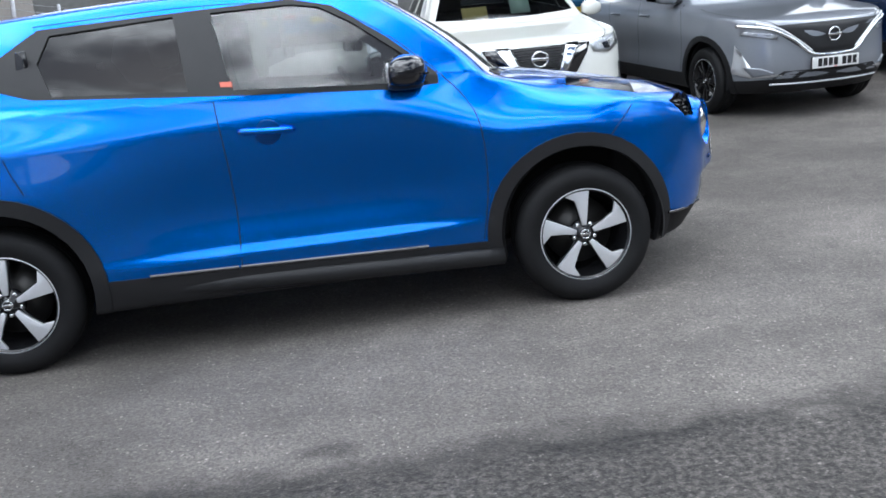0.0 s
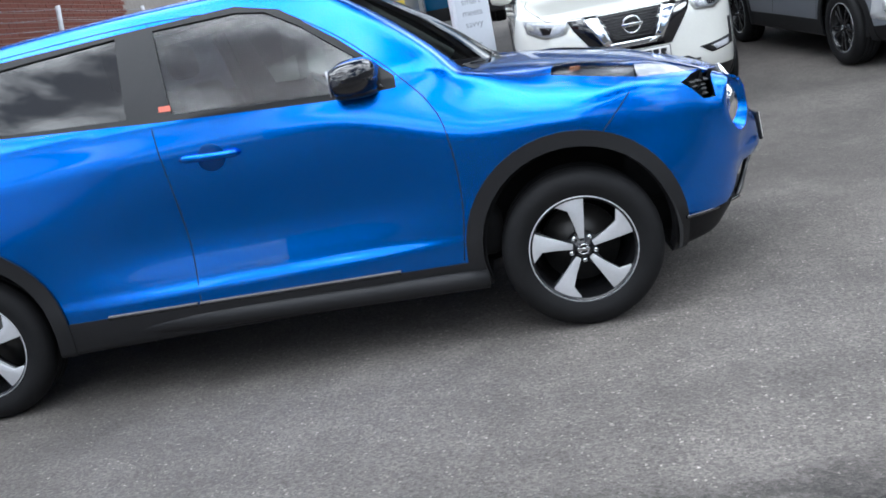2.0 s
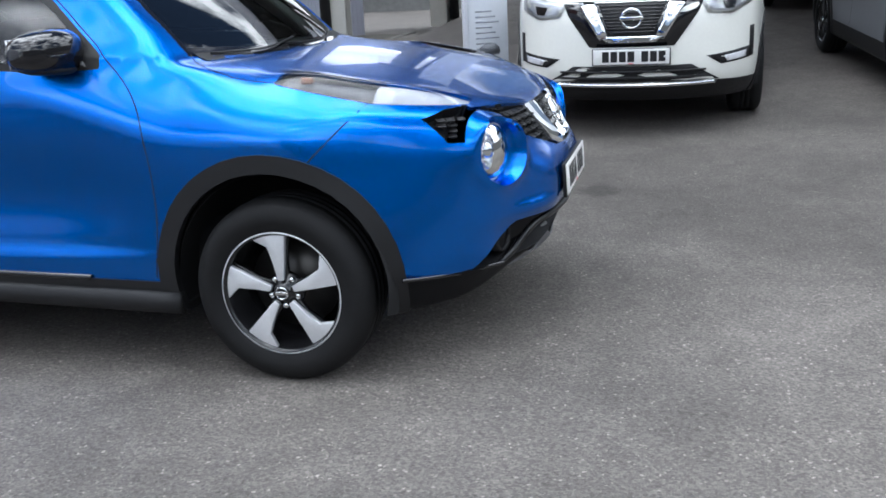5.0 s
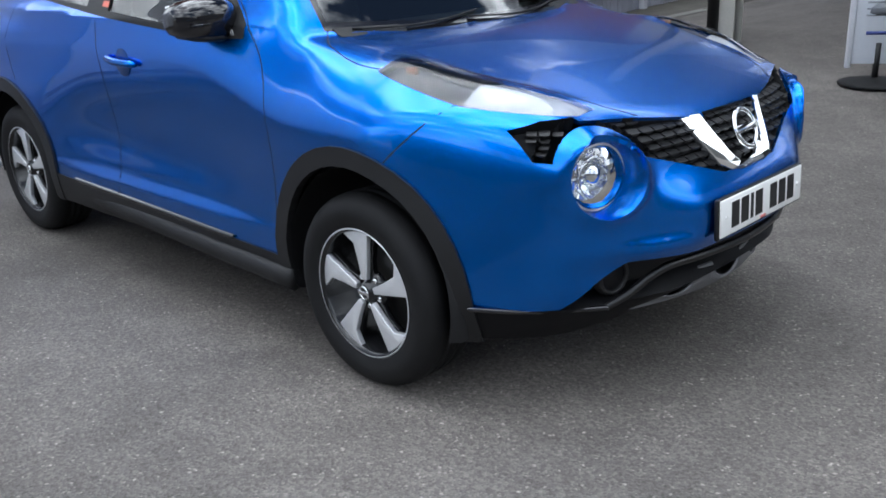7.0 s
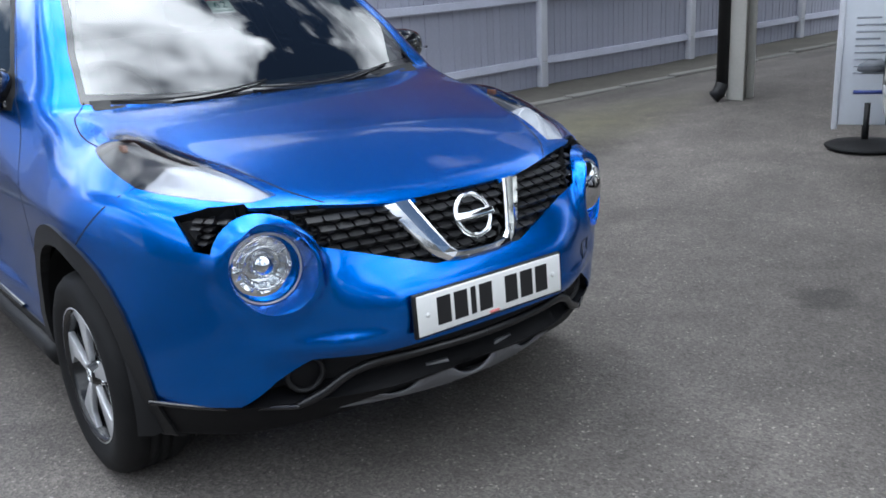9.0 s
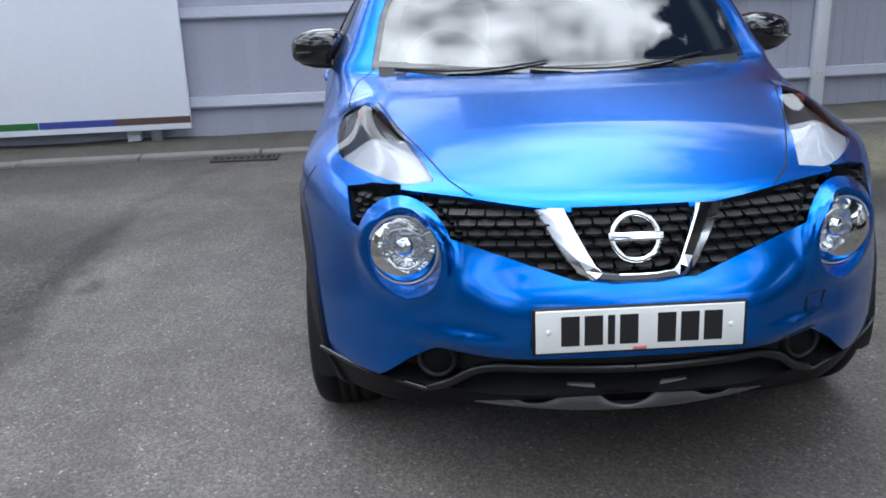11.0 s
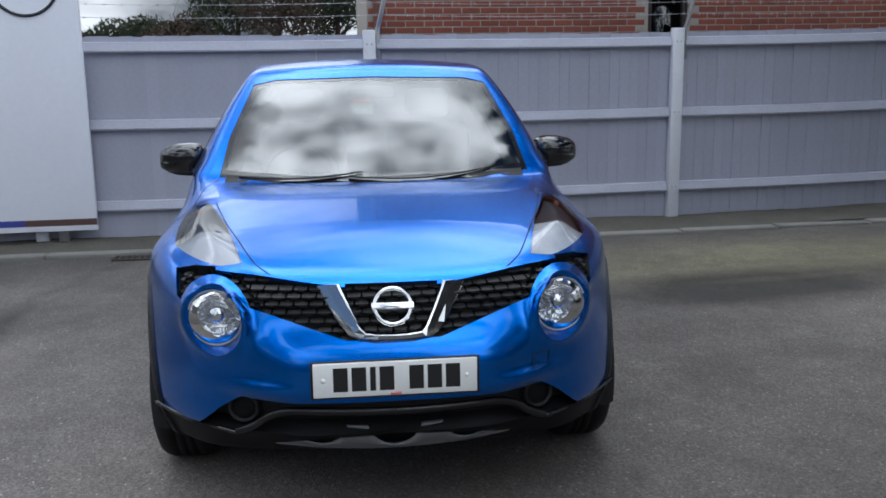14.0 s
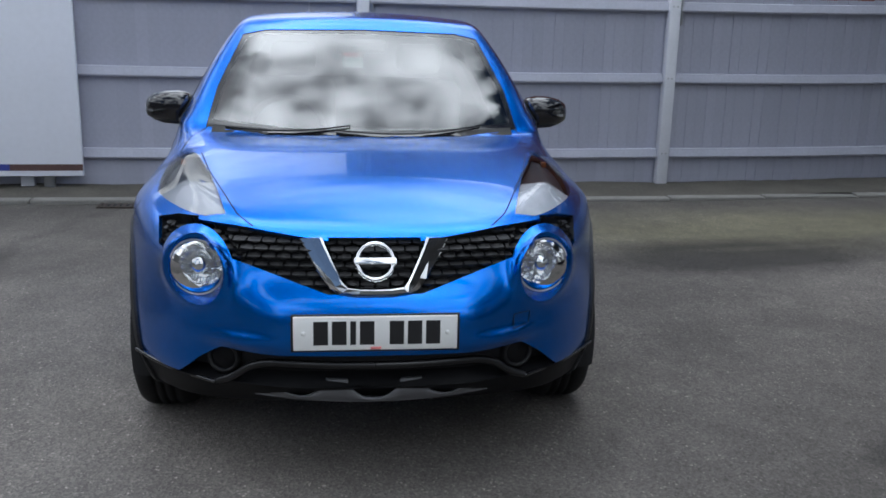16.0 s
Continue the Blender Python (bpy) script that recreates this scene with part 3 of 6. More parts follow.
def hatch_field(x, y, z):
    a = np.abs(y)
    # sides: swelling over the wheels, hollow along the doors, a flare above the sill
    wing, rear = step(x, -0.95, -0.15), 1 - step(x, -2.35, -1.55)
    side = j_wide(x) + j_wing(z) * wing + j_rear(z) * rear + j_door(z) * (1 - wing - rear)
    # above the shoulder they lean in to the side glass; ahead of the doors the wing slopes up to the pillar
    w = z - 1.12
    glass = j_belt(x) - 0.56 * np.maximum(w, -0.03) - 0.25 * np.maximum(w, 0) ** 2 + 0.0168 * step(z, 0.8, 1.09)
    ahead = step(x, -0.95, -0.30)
    lean = step(z, 0.955 - 0.150 * ahead - 0.02 * rear, 1.115 + 0.055 * ahead + 0.02 * rear + 0.10 * step(x, -0.35, 0.10))
    side = glass + (side - glass) * (1 - lean)
    # bonnet: gently crowned, with a raised spine under each lamp and a fall beyond it
    crest = j_crest(np.clip(x, -0.45, 0.7))
    front = step(x, -0.45, 0.0)
    top = j_top(x) + front * (0.022 * (1 - (a / 0.62) ** 2) * (1 - step(x, 0.30, 0.75)) + 0.028 * bell(a, j_blister(np.clip(x, -0.1, 0.7)), 0.062) * step(x, -0.12, 0.12) * (1 - step(x, 0.36, 0.60)) - 0.22 * soft(a - crest - 0.02))
    end = step(a, 0.28, 0.58)
    nose = j_nose(z) * (1 - end) + j_corner(z) * end - j_round(a * (0.94 + 0.06 * step(z, 0.40, 0.75))) + 0.024 * bell(a, 0.44, 0.14) * bell(z, 0.515, 0.032)
    tail = -3.26 + 0.9 * np.maximum(z - 0.95, 0) ** 2 + 0.35 * a * a * a
    # cabin: raked screen, roof, tailgate
    screen = -0.235 - 1.362 * (z - 1.08) - 0.29 * a * a + 0.05 * np.sin(np.clip((z - 1.05) / 0.46, 0, 1) * math.pi)
    roof = 1.567 - np.where(x > -1.35, 0.115, 0.034) * (x + 1.35) ** 2 - 0.10 * a * a
    back = -2.95 + 0.72 * np.maximum(z - 1.1, 0) + 0.3 * a * a
    cab = smax((x - screen) / 1.69, z - roof, 0.045)
    cab = smax(cab, back - x, 0.08)
    body = smin((z - top) * 0.97, cab, 0.03)
    body = smax(a - side, body, 0.055 + 0.10 * step(x, -0.40, 0.0))
    body = smax(body, x - nose, 0.10)
    body = smax(body, tail - x, 0.12)
    body = smax(body, 0.235 - z, 0.03)
    # round headlamp housings
    d = np.sqrt((a - 0.575) ** 2 + (z - 0.735) ** 2)
    pod = smax(d - 0.108 - 0.20 * np.maximum(0.68 - x, 0), (x - 0.702 + 0.62 * (a - 0.575)), 0.02)
    pod = smax(pod, 0.42 - x, 0.02)
    return smin(body, pod, 0.08)


def circle(cx, cz, r, k=40):
    return [(cx + r * math.cos(2 * math.pi * i / k), cz + r * math.sin(2 * math.pi * i / k)) for i in range(k)]


def flip(pts):
    return [(-p[0], p[1]) for p in pts]


def wheel(name, parent, m, flipped=False, style="hatch", radius=0.318, rim=0.215, width=0.215):
    """A road wheel about its centre, outer face towards -y."""
    w = empty(name)
    w.parent = parent
    w.matrix_local = m
    t = width / 2
    bm = bmesh.new()
    prof = [(rim - 0.012, -t + 0.012), (rim + 0.006, -t + 0.002), (rim + 0.03, -t - 0.006), (radius - 0.05, -t - 0.008), (radius - 0.022, -t + 0.004), (radius - 0.008, -t + 0.022)]
    tread = []
    for k in range(5):
        c = -t + 0.04 + (width - 0.08) * k / 4
        if k in (1, 2, 3):
            tread += [(radius, c - 0.006), (radius - 0.007, c - 0.004), (radius - 0.007, c + 0.004), (radius, c + 0.006)]
        else:
            tread += [(radius - 0.002 if k in (0, 4) else radius, c)]
    prof += tread + [(radius - 0.008, t - 0.022), (radius - 0.022, t - 0.004), (radius - 0.05, t + 0.008), (rim + 0.02, t), (rim - 0.012, t - 0.012)]
    lathe(bm, prof, 72)
    part("tyre", bm, RUBBER, w, "black rubber road tyre")
    bm = bmesh.new()
    lathe(bm, [(rim - 0.012, -t + 0.012), (rim - 0.002, -t + 0.004), (rim - 0.007, -t + 0.003), (rim - 0.018, -t + 0.018), (rim - 0.02, t - 0.03), (0.0, t - 0.03)], 72, mats=[1, 0, 1, 1, 1])
    part("rim", bm, [ALLOY, ALLOY_BLACK], w, "black barrel with a bright machined lip")
    bm = bmesh.new()
    lathe(bm, [(0.0, 0.02), (0.155, 0.02), (0.155, 0.045), (0.0, 0.045)], 48)
    part("brake_disc", bm, mat_cached("brake_iron", (0.06, 0.058, 0.056), 0.4, 0.8), w)
    for k in range(5):
        r = Matrix.Rotation(radians(-92 - 72 * k), 4, "Y")
        bm = bmesh.new()
        if style == "hatch":
            # a wide black arm with one bright blade that sweeps to the rim
            arm = [(0.03, -0.022), (0.10, -0.020), (rim - 0.012, -0.044), (rim - 0.012, 0.050), (0.10, 0.020), (0.03, 0.022)]
            prism(bm, arm, -t + 0.038, -t + 0.060, "Y", r, 0.003)
            part("spoke", bm, ALLOY_BLACK, w)
            bm = bmesh.new()
            blade = [(0.042, -0.010), (0.10, -0.020), (rim - 0.010, -0.036), (rim - 0.003, -0.012), (rim - 0.002, 0.012), (rim - 0.005, 0.040), (rim - 0.011, 0.062), (rim - 0.021, 0.086), (rim - 0.034, 0.078), (rim - 0.058, 0.034), (0.10, 0.020), (0.042, 0.010)]
            prism(bm, blade, -t + 0.016, -t + 0.034, "Y", r, 0.002)
            part("spoke_face", bm, ALLOY, w, "bright machined spoke blade")
        else:
            for s in (-0.35, 0.35):
                q = Matrix.Rotation(radians(90 + 72 * k) + s * 0.55, 4, "Y")
                prism(bm, [(0.04, -0.012), (rim - 0.006, -0.020), (rim - 0.006, 0.016), (0.04, 0.012)], -t + 0.02, -t + 0.045, "Y", q, 0.002)
            part("spoke", bm, ALLOY_BLACK if style == "dark" else ALLOY, w)
    bm = bmesh.new()
    lathe(bm, [(0.0, -t + 0.012), (0.020, -t + 0.012), (0.030, -t + 0.016), (0.036, -t + 0.034), (0.062, -t + 0.040), (0.066, -t + 0.06)], 32)
    part("hub", bm, ALLOY_BLACK, w)
    bm = bmesh.new()
    ring = [(0.020 * math.cos(a), -t + 0.0115, 0.020 * math.sin(a)) for a in np.linspace(0, 2 * math.pi, 25)[:-1]]
    tube(bm, ring, 0.0028, 6, True)
    box(bm, -0.024, 0.024, -t + 0.009, -t + 0.013, -0.005, 0.005, 0.001)
    part("cap_badge", bm, CHROME, w)
    for k in range(5):
        a = radians(54 + 72 * k)
        bm = bmesh.new()
        lathe(bm, [(0.0, -t + 0.030), (0.008, -t + 0.030), (0.010, -t + 0.034), (0.010, -t + 0.05)], 12, m=Matrix.Translation((0.050 * math.cos(a), 0, 0.050 * math.sin(a))))
        part("wheel_nut", bm, CHROME, w)
    return w


_cache = {}


def mat_cached(name, *args):
    if name not in _cache:
        _cache[name] = mat(name, *args)
    return _cache[name]


def number_plate(parent, m, chars, rear=False):
    """A white plate with its characters as plain bars, and its black holder."""
    p = empty("number_plate")
    p.parent = parent
    p.matrix_local = m
    bm = bmesh.new()
    box(bm, -0.018, -0.004, -0.268, 0.268, -0.062, 0.060, 0.004)
    part("plate_holder", bm, TRIM, p)
    bm = bmesh.new()
    box(bm, -0.006, 0.0, -0.26, 0.26, -0.0555, 0.0555, 0.0025)
    part("plate", bm, PLATE_WHITE, p, "white reflective plate")
    at = -0.197
    for c in chars:
        if c == " ":
            at += 0.036
            continue
        wdt = 0.018 if c == "i" else 0.046
        bm = bmesh.new()
        box(bm, -0.001, 0.0008, at, at + wdt, -0.0375, 0.0395, 0)
        part("print_bar", bm, INK, p, smooth=False)
        at += wdt + 0.012
    for s in (-0.228, 0.228):
        bm = bmesh.new()
        lathe(bm, [(0.0, 0.0035), (0.006, 0.0028), (0.008, 0.0)], 16, "X", Matrix.Translation((0, s, 0)))
        part("screw_cap", bm, PLATE_WHITE, p)
    bm = bmesh.new()
    box(bm, -0.001, 0.0008, -0.017, 0.017, -0.0535, -0.0445, 0)
    part("dealer_mark", bm, mat_cached("pale_red_print", (0.70, 0.22, 0.22), 0.5), p)
    return p


def round_badge(parent, m, r=0.058):
    """A plain chrome ring with a bar across."""
    bm = bmesh.new()
    ring = [(0.0, r * math.cos(a), r * math.sin(a)) for a in np.linspace(0, 2 * math.pi, 41)[:-1]]
    tube(bm, ring, r * 0.13, 8, True)
    box(bm, -0.006, 0.010, -r * 1.18, r * 1.18, -r * 0.19, r * 0.19, 0.003)
    b = part("badge", bm, CHROME, parent, "chrome ring badge with a plain bar")
    b.matrix_local = m
    return b


def text_mesh(name, words, size, material, parent, m, depth=0.0005):
    """Lettering in the built-in font, as a mesh."""
    cu = bpy.data.curves.new(name, "FONT")
    cu.body, cu.size, cu.align_x, cu.align_y, cu.extrude = words, size, "CENTER", "CENTER", depth
    tmp = bpy.data.objects.new(name, cu)
    scene.collection.objects.link(tmp)
    bpy.context.view_layer.update()
    me = bpy.data.meshes.new_from_object(tmp.evaluated_get(bpy.context.evaluated_depsgraph_get()))
    bpy.data.objects.remove(tmp)
    bpy.data.curves.remove(cu)
    me.materials.clear()
    me.materials.append(material)
    me.name = name
    ob = new(name, me)
    ob.parent = parent
    ob.matrix_local = m
    return ob


def pod_mesh(bm, rows, side):
    """A closed rounded shell through rings of (centre, half-depth, half-height) along y."""
    rings = []
    for (cx, cy, cz), hx, hz in rows:
        rings.append([bm.verts.new((cx + hx * math.copysign(abs(math.cos(t)) ** 0.75, math.cos(t)), side * cy, cz + hz * math.copysign(abs(math.sin(t)) ** 0.75, math.sin(t)))) for t in np.linspace(0, 2 * math.pi, 29)[:-1]])
    for p, q in zip(rings, rings[1:]):
        for i in range(28):
            bm.faces.new((p[i], p[(i + 1) % 28], q[(i + 1) % 28], q[i]))
    bm.faces.new(rings[0])
    bm.faces.new(rings[-1])
    bmesh.ops.recalc_face_normals(bm, faces=bm.faces)


def add_side_details(car, s, side):
    # door mirror
    mir = empty("door_mirror")
    mir.parent = car
    bm = bmesh.new()
    pod_mesh(bm, [((-0.735, 0.775, 1.115), 0.05, 0.050), ((-0.735, 0.79, 1.118), 0.075, 0.066), ((-0.735, 0.83, 1.121), 0.088, 0.073), ((-0.740, 0.89, 1.122), 0.088, 0.071), ((-0.752, 0.945, 1.120), 0.076, 0.061),
                  ((-0.765, 0.978, 1.118), 0.055, 0.044), ((-0.772, 0.991, 1.116), 0.025, 0.02)], side)
    part("mirror_cap", bm, GLOSS_BLACK, mir, "gloss black mirror cap")
    bm = bmesh.new()
    pod_mesh(bm, [((-0.74, 0.80, 1.062), 0.05, 0.012), ((-0.745, 0.84, 1.060), 0.078, 0.018), ((-0.75, 0.90, 1.062), 0.074, 0.016), ((-0.76, 0.95, 1.067), 0.045, 0.008)], side)
    part("mirror_base", bm, TRIM, mir)
    bm = bmesh.new()
    prism(bm, [(-0.80, 1.055), (-0.60, 1.055), (-0.585, 1.075), (-0.62, 1.10), (-0.72, 1.135), (-0.80, 1.12)], side * 0.74, side * 0.795, "Y", None, 0.006)
    part("mirror_foot", bm, TRIM, mir)
    bm = bmesh.new()
    prism(bm, [(-0.77, 1.06), (-0.64, 1.06), (-0.66, 1.09), (-0.76, 1.10)], side * 0.78, side * 0.83, "Y", None, 0.008)
    part("mirror_arm", bm, GLOSS_BLACK, mir)
    bm = bmesh.new()
    box(bm, -0.828, -0.822, min(side * 0.81, side * 0.96), max(side * 0.81, side * 0.96), 1.07, 1.165, 0.002)
    part("mirror_glass", bm, CHROME, mir)
    bm = bmesh.new()
    box(bm, -0.672, -0.655, min(side * 0.87, side * 0.965), max(side * 0.87, side * 0.965), 1.105, 1.114, 0.003)
    part("indicator", bm, LENS, mir)
    # front door handle over a flat disc, its blue darkened for the cup's shade
    hand = empty("door_handle")
    hand.parent = car
    at = s.onto([(-1.36, 0.93)], "Y", side)[0]
    y0 = at[0].y
    bm = bmesh.new()
    lathe(bm, [(0.0, 0.002), (0.05, 0.0018), (0.058, 0.0)], 40, "Y", Matrix.Translation((-1.355, y0, 0.930)) @ Matrix.Diagonal((1.0, side, 0.93, 1)))
    part("handle_cup", bm, mat_cached("cup_shade_blue", (0.0005, 0.06, 0.26), 0.3, 0.9, 0.5), hand)
    bm = bmesh.new()
    pts = [(-1.475 + 0.235 * k / 12, y0 + side * (0.006 + 0.030 * math.sin(math.pi * k / 12) ** 0.6), 0.942 - 0.012 * k / 12) for k in range(13)]
    tube(bm, pts, [0.010] + [0.0145] * 11 + [0.009], 12)
    bmesh.ops.scale(bm, vec=(1, 0.8, 1.0), space=Matrix.Translation((0, -y0, 0)), verts=bm.verts)
    part("handle_bar", bm, PAINT, hand)
    bm = bmesh.new()
    lathe(bm, [(0.0, 0.020), (0.010, 0.019), (0.012, 0.010)], 20, "Y", Matrix.Translation((-1.457, y0, 0.940)) @ Matrix.Diagonal((1.5, side, 1, 1)))
    part("lock_cap", bm, CHROME, hand)
    # rear handle hidden in the window frame
    bm = bmesh.new()
    at = s.onto([(-2.34, 1.30)], "Y", side)[0][0]
    prism(bm, [(-2.37, 1.25), (-2.315, 1.235), (-2.315, 1.36), (-2.36, 1.355)], at.y - side * 0.004, at.y + side * 0.010, "Y", None, 0.004)
    part("hidden_rear_handle", bm, GLOSS_BLACK, car)
    # bright and dark strips along the door feet, and the sill's round lower bar
    for x0, x1, mt in ((-1.93, -1.555, ALLOY), (-1.545, -0.72, ALLOY)):
        bm = bmesh.new()
        at = s.onto(dense([(x0, 0.352 - 0.020 * (x0 + 1.2)), (x1, 0.352 - 0.020 * (x1 + 1.2))], 0.05), "Y", side)
        rows = [[bm.verts.new(p + n * d + Vector((0, 0, h))) for d, h in ((0.0, 0.013), (0.010, 0.010), (0.012, 0.0), (0.0, -0.012))] for p, n in at]
        for p, q in zip(rows, rows[1:]):
            for i in range(3):
                bm.faces.new((p[i], p[i + 1], q[i + 1], q[i]))
        bmesh.ops.recalc_face_normals(bm, faces=bm.faces)
        part("sill_strip", bm, GLOSS_BLACK, car, "gloss black door-foot strip")
    bm = bmesh.new()
    pts = [(x, side * (0.858 + 0.012 * math.sin((x + 2.1) / 1.7 * math.pi)), 0.285 - 0.020 * (x + 1.2)) for x in np.linspace(-2.12, -0.38, 20)]
    tube(bm, pts, 0.030, 12)
    bmesh.ops.scale(bm, vec=(1, 1, 1.35), space=Matrix.Translation((0, 0, -0.29)), verts=bm.verts)
    part("sill_bar", bm, TRIM, car)
    # sticker at the foot of the door pillar
    if side < 0:
        bm = bmesh.new()
        at = s.onto([(-1.525, 1.132), (-1.475, 1.129), (-1.478, 1.150), (-1.527, 1.152)], "Y", side)
        bm.faces.new([bm.verts.new(p + n * 0.003) for p, n in at])
        part("sticker", bm, mat_cached("red_sticker", (0.6, 0.12, 0.07), 0.4), car, "small red and white sticker")
    # wing lamp: the projector and a bulb in the dark bay
    bm = bmesh.new()
    (c, n), = s.onto([(0.225, 0.992)], "Y", side)
    bmesh.ops.create_uvsphere(bm, u_segments=20, v_segments=12, radius=0.026)
    bmesh.ops.transform(bm, matrix=Matrix.Translation(c - n * 0.026) @ Matrix.Diagonal((1.6, 1, 0.7, 1)), verts=bm.verts)
    part("projector", bm, CHROME, car)
    bm = bmesh.new()
    (c, n), = s.onto([(0.085, 1.005)], "Y", side)
    box(bm, -0.02, 0.02, -0.008, 0.008, -0.010, 0.010, 0.003, Matrix.Translation(c - n * 0.018))
    part("indicator_bulb", bm, AMBER, car)
    # front fog lamp
    fog = empty("fog_lamp")
    fog.parent = car
    fog.matrix_local = Matrix.Translation((0.672, side * 0.50, 0.424)) @ Matrix.Rotation(side * 0.25, 4, "Z")
    bm = bmesh.new()
    lathe(bm, [(0.060, -0.02), (0.055, 0.004), (0.048, 0.010), (0.042, 0.004), (0.040, -0.03)], 32, "X")
    part("fog_ring", bm, TRIM, fog)
    bm = bmesh.new()
    lathe(bm, [(0.0, -0.03), (0.025, -0.025), (0.042, -0.004)], 32, "X")
    part("fog_reflector", bm, mat_cached("smoked_silver", (0.03, 0.03, 0.033), 0.3, 0.3), fog)
    bm = bmesh.new()
    lathe(bm, [(0.0, 0.006), (0.025, 0.004), (0.042, -0.003)], 32, "X")
    part("fog_lens", bm, LOWER_BLACK, fog)
    # winglet of gloss black that frames the lower mouth
    bm = bmesh.new()
    blade = [(0.405, 0.832, 0.362), (0.48, 0.765, 0.353), (0.56, 0.68, 0.345), (0.672, 0.525, 0.338)]
    tube(bm, [(x + 0.006, side * (y + 0.004), z) for x, y, z in dense(blade, 0.04)], 0.0075, 10)
    part("corner_blade", bm, GLOSS_BLACK, car)
    bm = bmesh.new()
    pts = dense([(0.668, 0.535, 0.336), (0.705, 0.465, 0.368), (0.738, 0.41, 0.415), (0.764, 0.35, 0.438), (0.800, 0.24, 0.443), (0.822, 0.10, 0.444), (0.826, 0.0, 0.444)], 0.03)
    tube(bm, [(x, side * y, z) for x, y, z in pts], [0.007 + 0.006 * min(1, k / 4) for k in range(len(pts))], 10)
    part("lower_lip", bm, mat_cached("semi_gloss_black", (0.007, 0.007, 0.008), 0.30, 0.0, 0.05), car)


def add_front_details(car, s):
    # dark honeycomb: staggered cells over the mouth, evenly spaced along its curve
    ys = np.linspace(0, 0.8, 161)
    far = np.concatenate([[0], np.cumsum(np.hypot(np.diff(ys), np.diff(j_round(ys))))])

    def arc(d):
        return float(np.interp(d, far, ys))

    pts = {1.0: [], 0.66: []}
    for size, low_a, high_a in ((1.0, 0.0, 0.50), (0.66, 0.50, 0.722)):
        for r in range(int(8 / size)):
            z = 0.690 + 0.0255 * size * r
            for c in range(-36, 37):
                y = math.copysign(arc(abs((c + 0.5 * (r % 2)) * 0.049 * size)), c + 0.25)
                a = abs(y)
                if not low_a <= a < high_a or z > 0.850 + 0.05 * min(a, 0.5) or a > 0.705 or ((a - 0.575) / 0.94) ** 2 + (z - 0.735) ** 2 < 0.140 ** 2:
                    continue
                low = 0.690 if a < 0.16 else 0.69 + (a - 0.16) * 0.30 if a < 0.44 else 0.775 + max(0, a - 0.44) * 0.06
                if z >= low - 0.004:
                    pts[size].append((y, z))
    bm = bmesh.new()
    # each cell is a blade that leans forward to a pointed lower lip, with a dark gap under it
    w, h = 0.0222, 0.0118
    va = [bm.verts.new(v) for v in ((-0.012, -w, h * 0.55), (-0.012, w, h * 0.55), (0.010, w * 0.92, -h * 0.25), (0.008, w * 0.15, -h * 0.95), (0.010, -w * 0.92, -h * 0.25))]
    vb = [bm.verts.new(v) for v in ((-0.034, -w, h * 0.50), (-0.034, w, h * 0.50), (-0.030, w, -h * 0.35), (-0.030, w * 0.15, -h), (-0.030, -w, -h * 0.35))]
    bm.faces.new(va)
    for i in range(5):
        bm.faces.new((va[i], vb[i], vb[(i + 1) % 5], va[(i + 1) % 5]))
    bmesh.ops.recalc_face_normals(bm, faces=bm.faces)
    cell = bpy.data.meshes.new("grille_cell")
    bm.to_mesh(cell)
    bm.free()
    cell.materials.append(mat_cached("grille_black", (0.008, 0.008, 0.009), 0.5))
    for size in pts:
        for (p, n) in s.onto(pts[size], "X", 1):
            ob = new("grille_cell", cell)
            ob.parent = car
            ob.matrix_local = Matrix.Translation(p - n * 0.016 * size) @ Matrix.Rotation(math.atan2(n.y, n.x), 4, "Z") @ Matrix.Diagonal((size, size, size, 1))
    # chrome V round the badge
    v = bmesh.new()
    outer = [(0.250, 0.846), (0.232, 0.818), (0.205, 0.775), (0.170, 0.722), (0.148, 0.694), (0.118, 0.679), (0.06, 0.674), (0.0, 0.673)]
    inner = [(0.166, 0.846), (0.153, 0.818), (0.133, 0.778), (0.112, 0.738), (0.102, 0.720), (0.086, 0.706), (0.045, 0.701), (0.0, 0.700)]
    outer = [(-y, z) for y, z in outer] + outer[-2::-1]
    inner = [(-y, z) for y, z in inner] + inner[-2::-1]
    rows = []
    for (y0, z0), (y1, z1) in zip(outer, inner):
        row = []
        for e, f in ((-0.03, 0.0), (0.004, 0.01), (0.010, 0.04), (0.012, 0.10), (0.0135, 0.45), (0.0135, 0.88), (0.012, 0.95), (0.004, 0.985), (-0.03, 1.0)):
            y, z = y0 + (y1 - y0) * f, z0 + (z1 - z0) * f
            tuck = 0.024 * max(0.0, 0.55 - f) * step(z0, 0.74, 0.69)
            row.append(v.verts.new((float(0.726 - 0.38 * (max(abs(y), 0.10) - 0.166) - 0.456 * (z - 0.846) + e - tuck), y, z)))
        rows.append(row)
    for p, q in zip(rows, rows[1:]):
        for i in range(8):
            v.faces.new((p[i], p[i + 1], q[i + 1], q[i]))
    v.faces.new(rows[0])
    v.faces.new(list(reversed(rows[-1])))
    bmesh.ops.recalc_face_normals(v, faces=v.faces)
    part("grille_trim", v, CHROME, car, "chrome V-shaped grille trim", False)
    # grey skid panel with three scoops
    bm = bmesh.new()
    rows = []
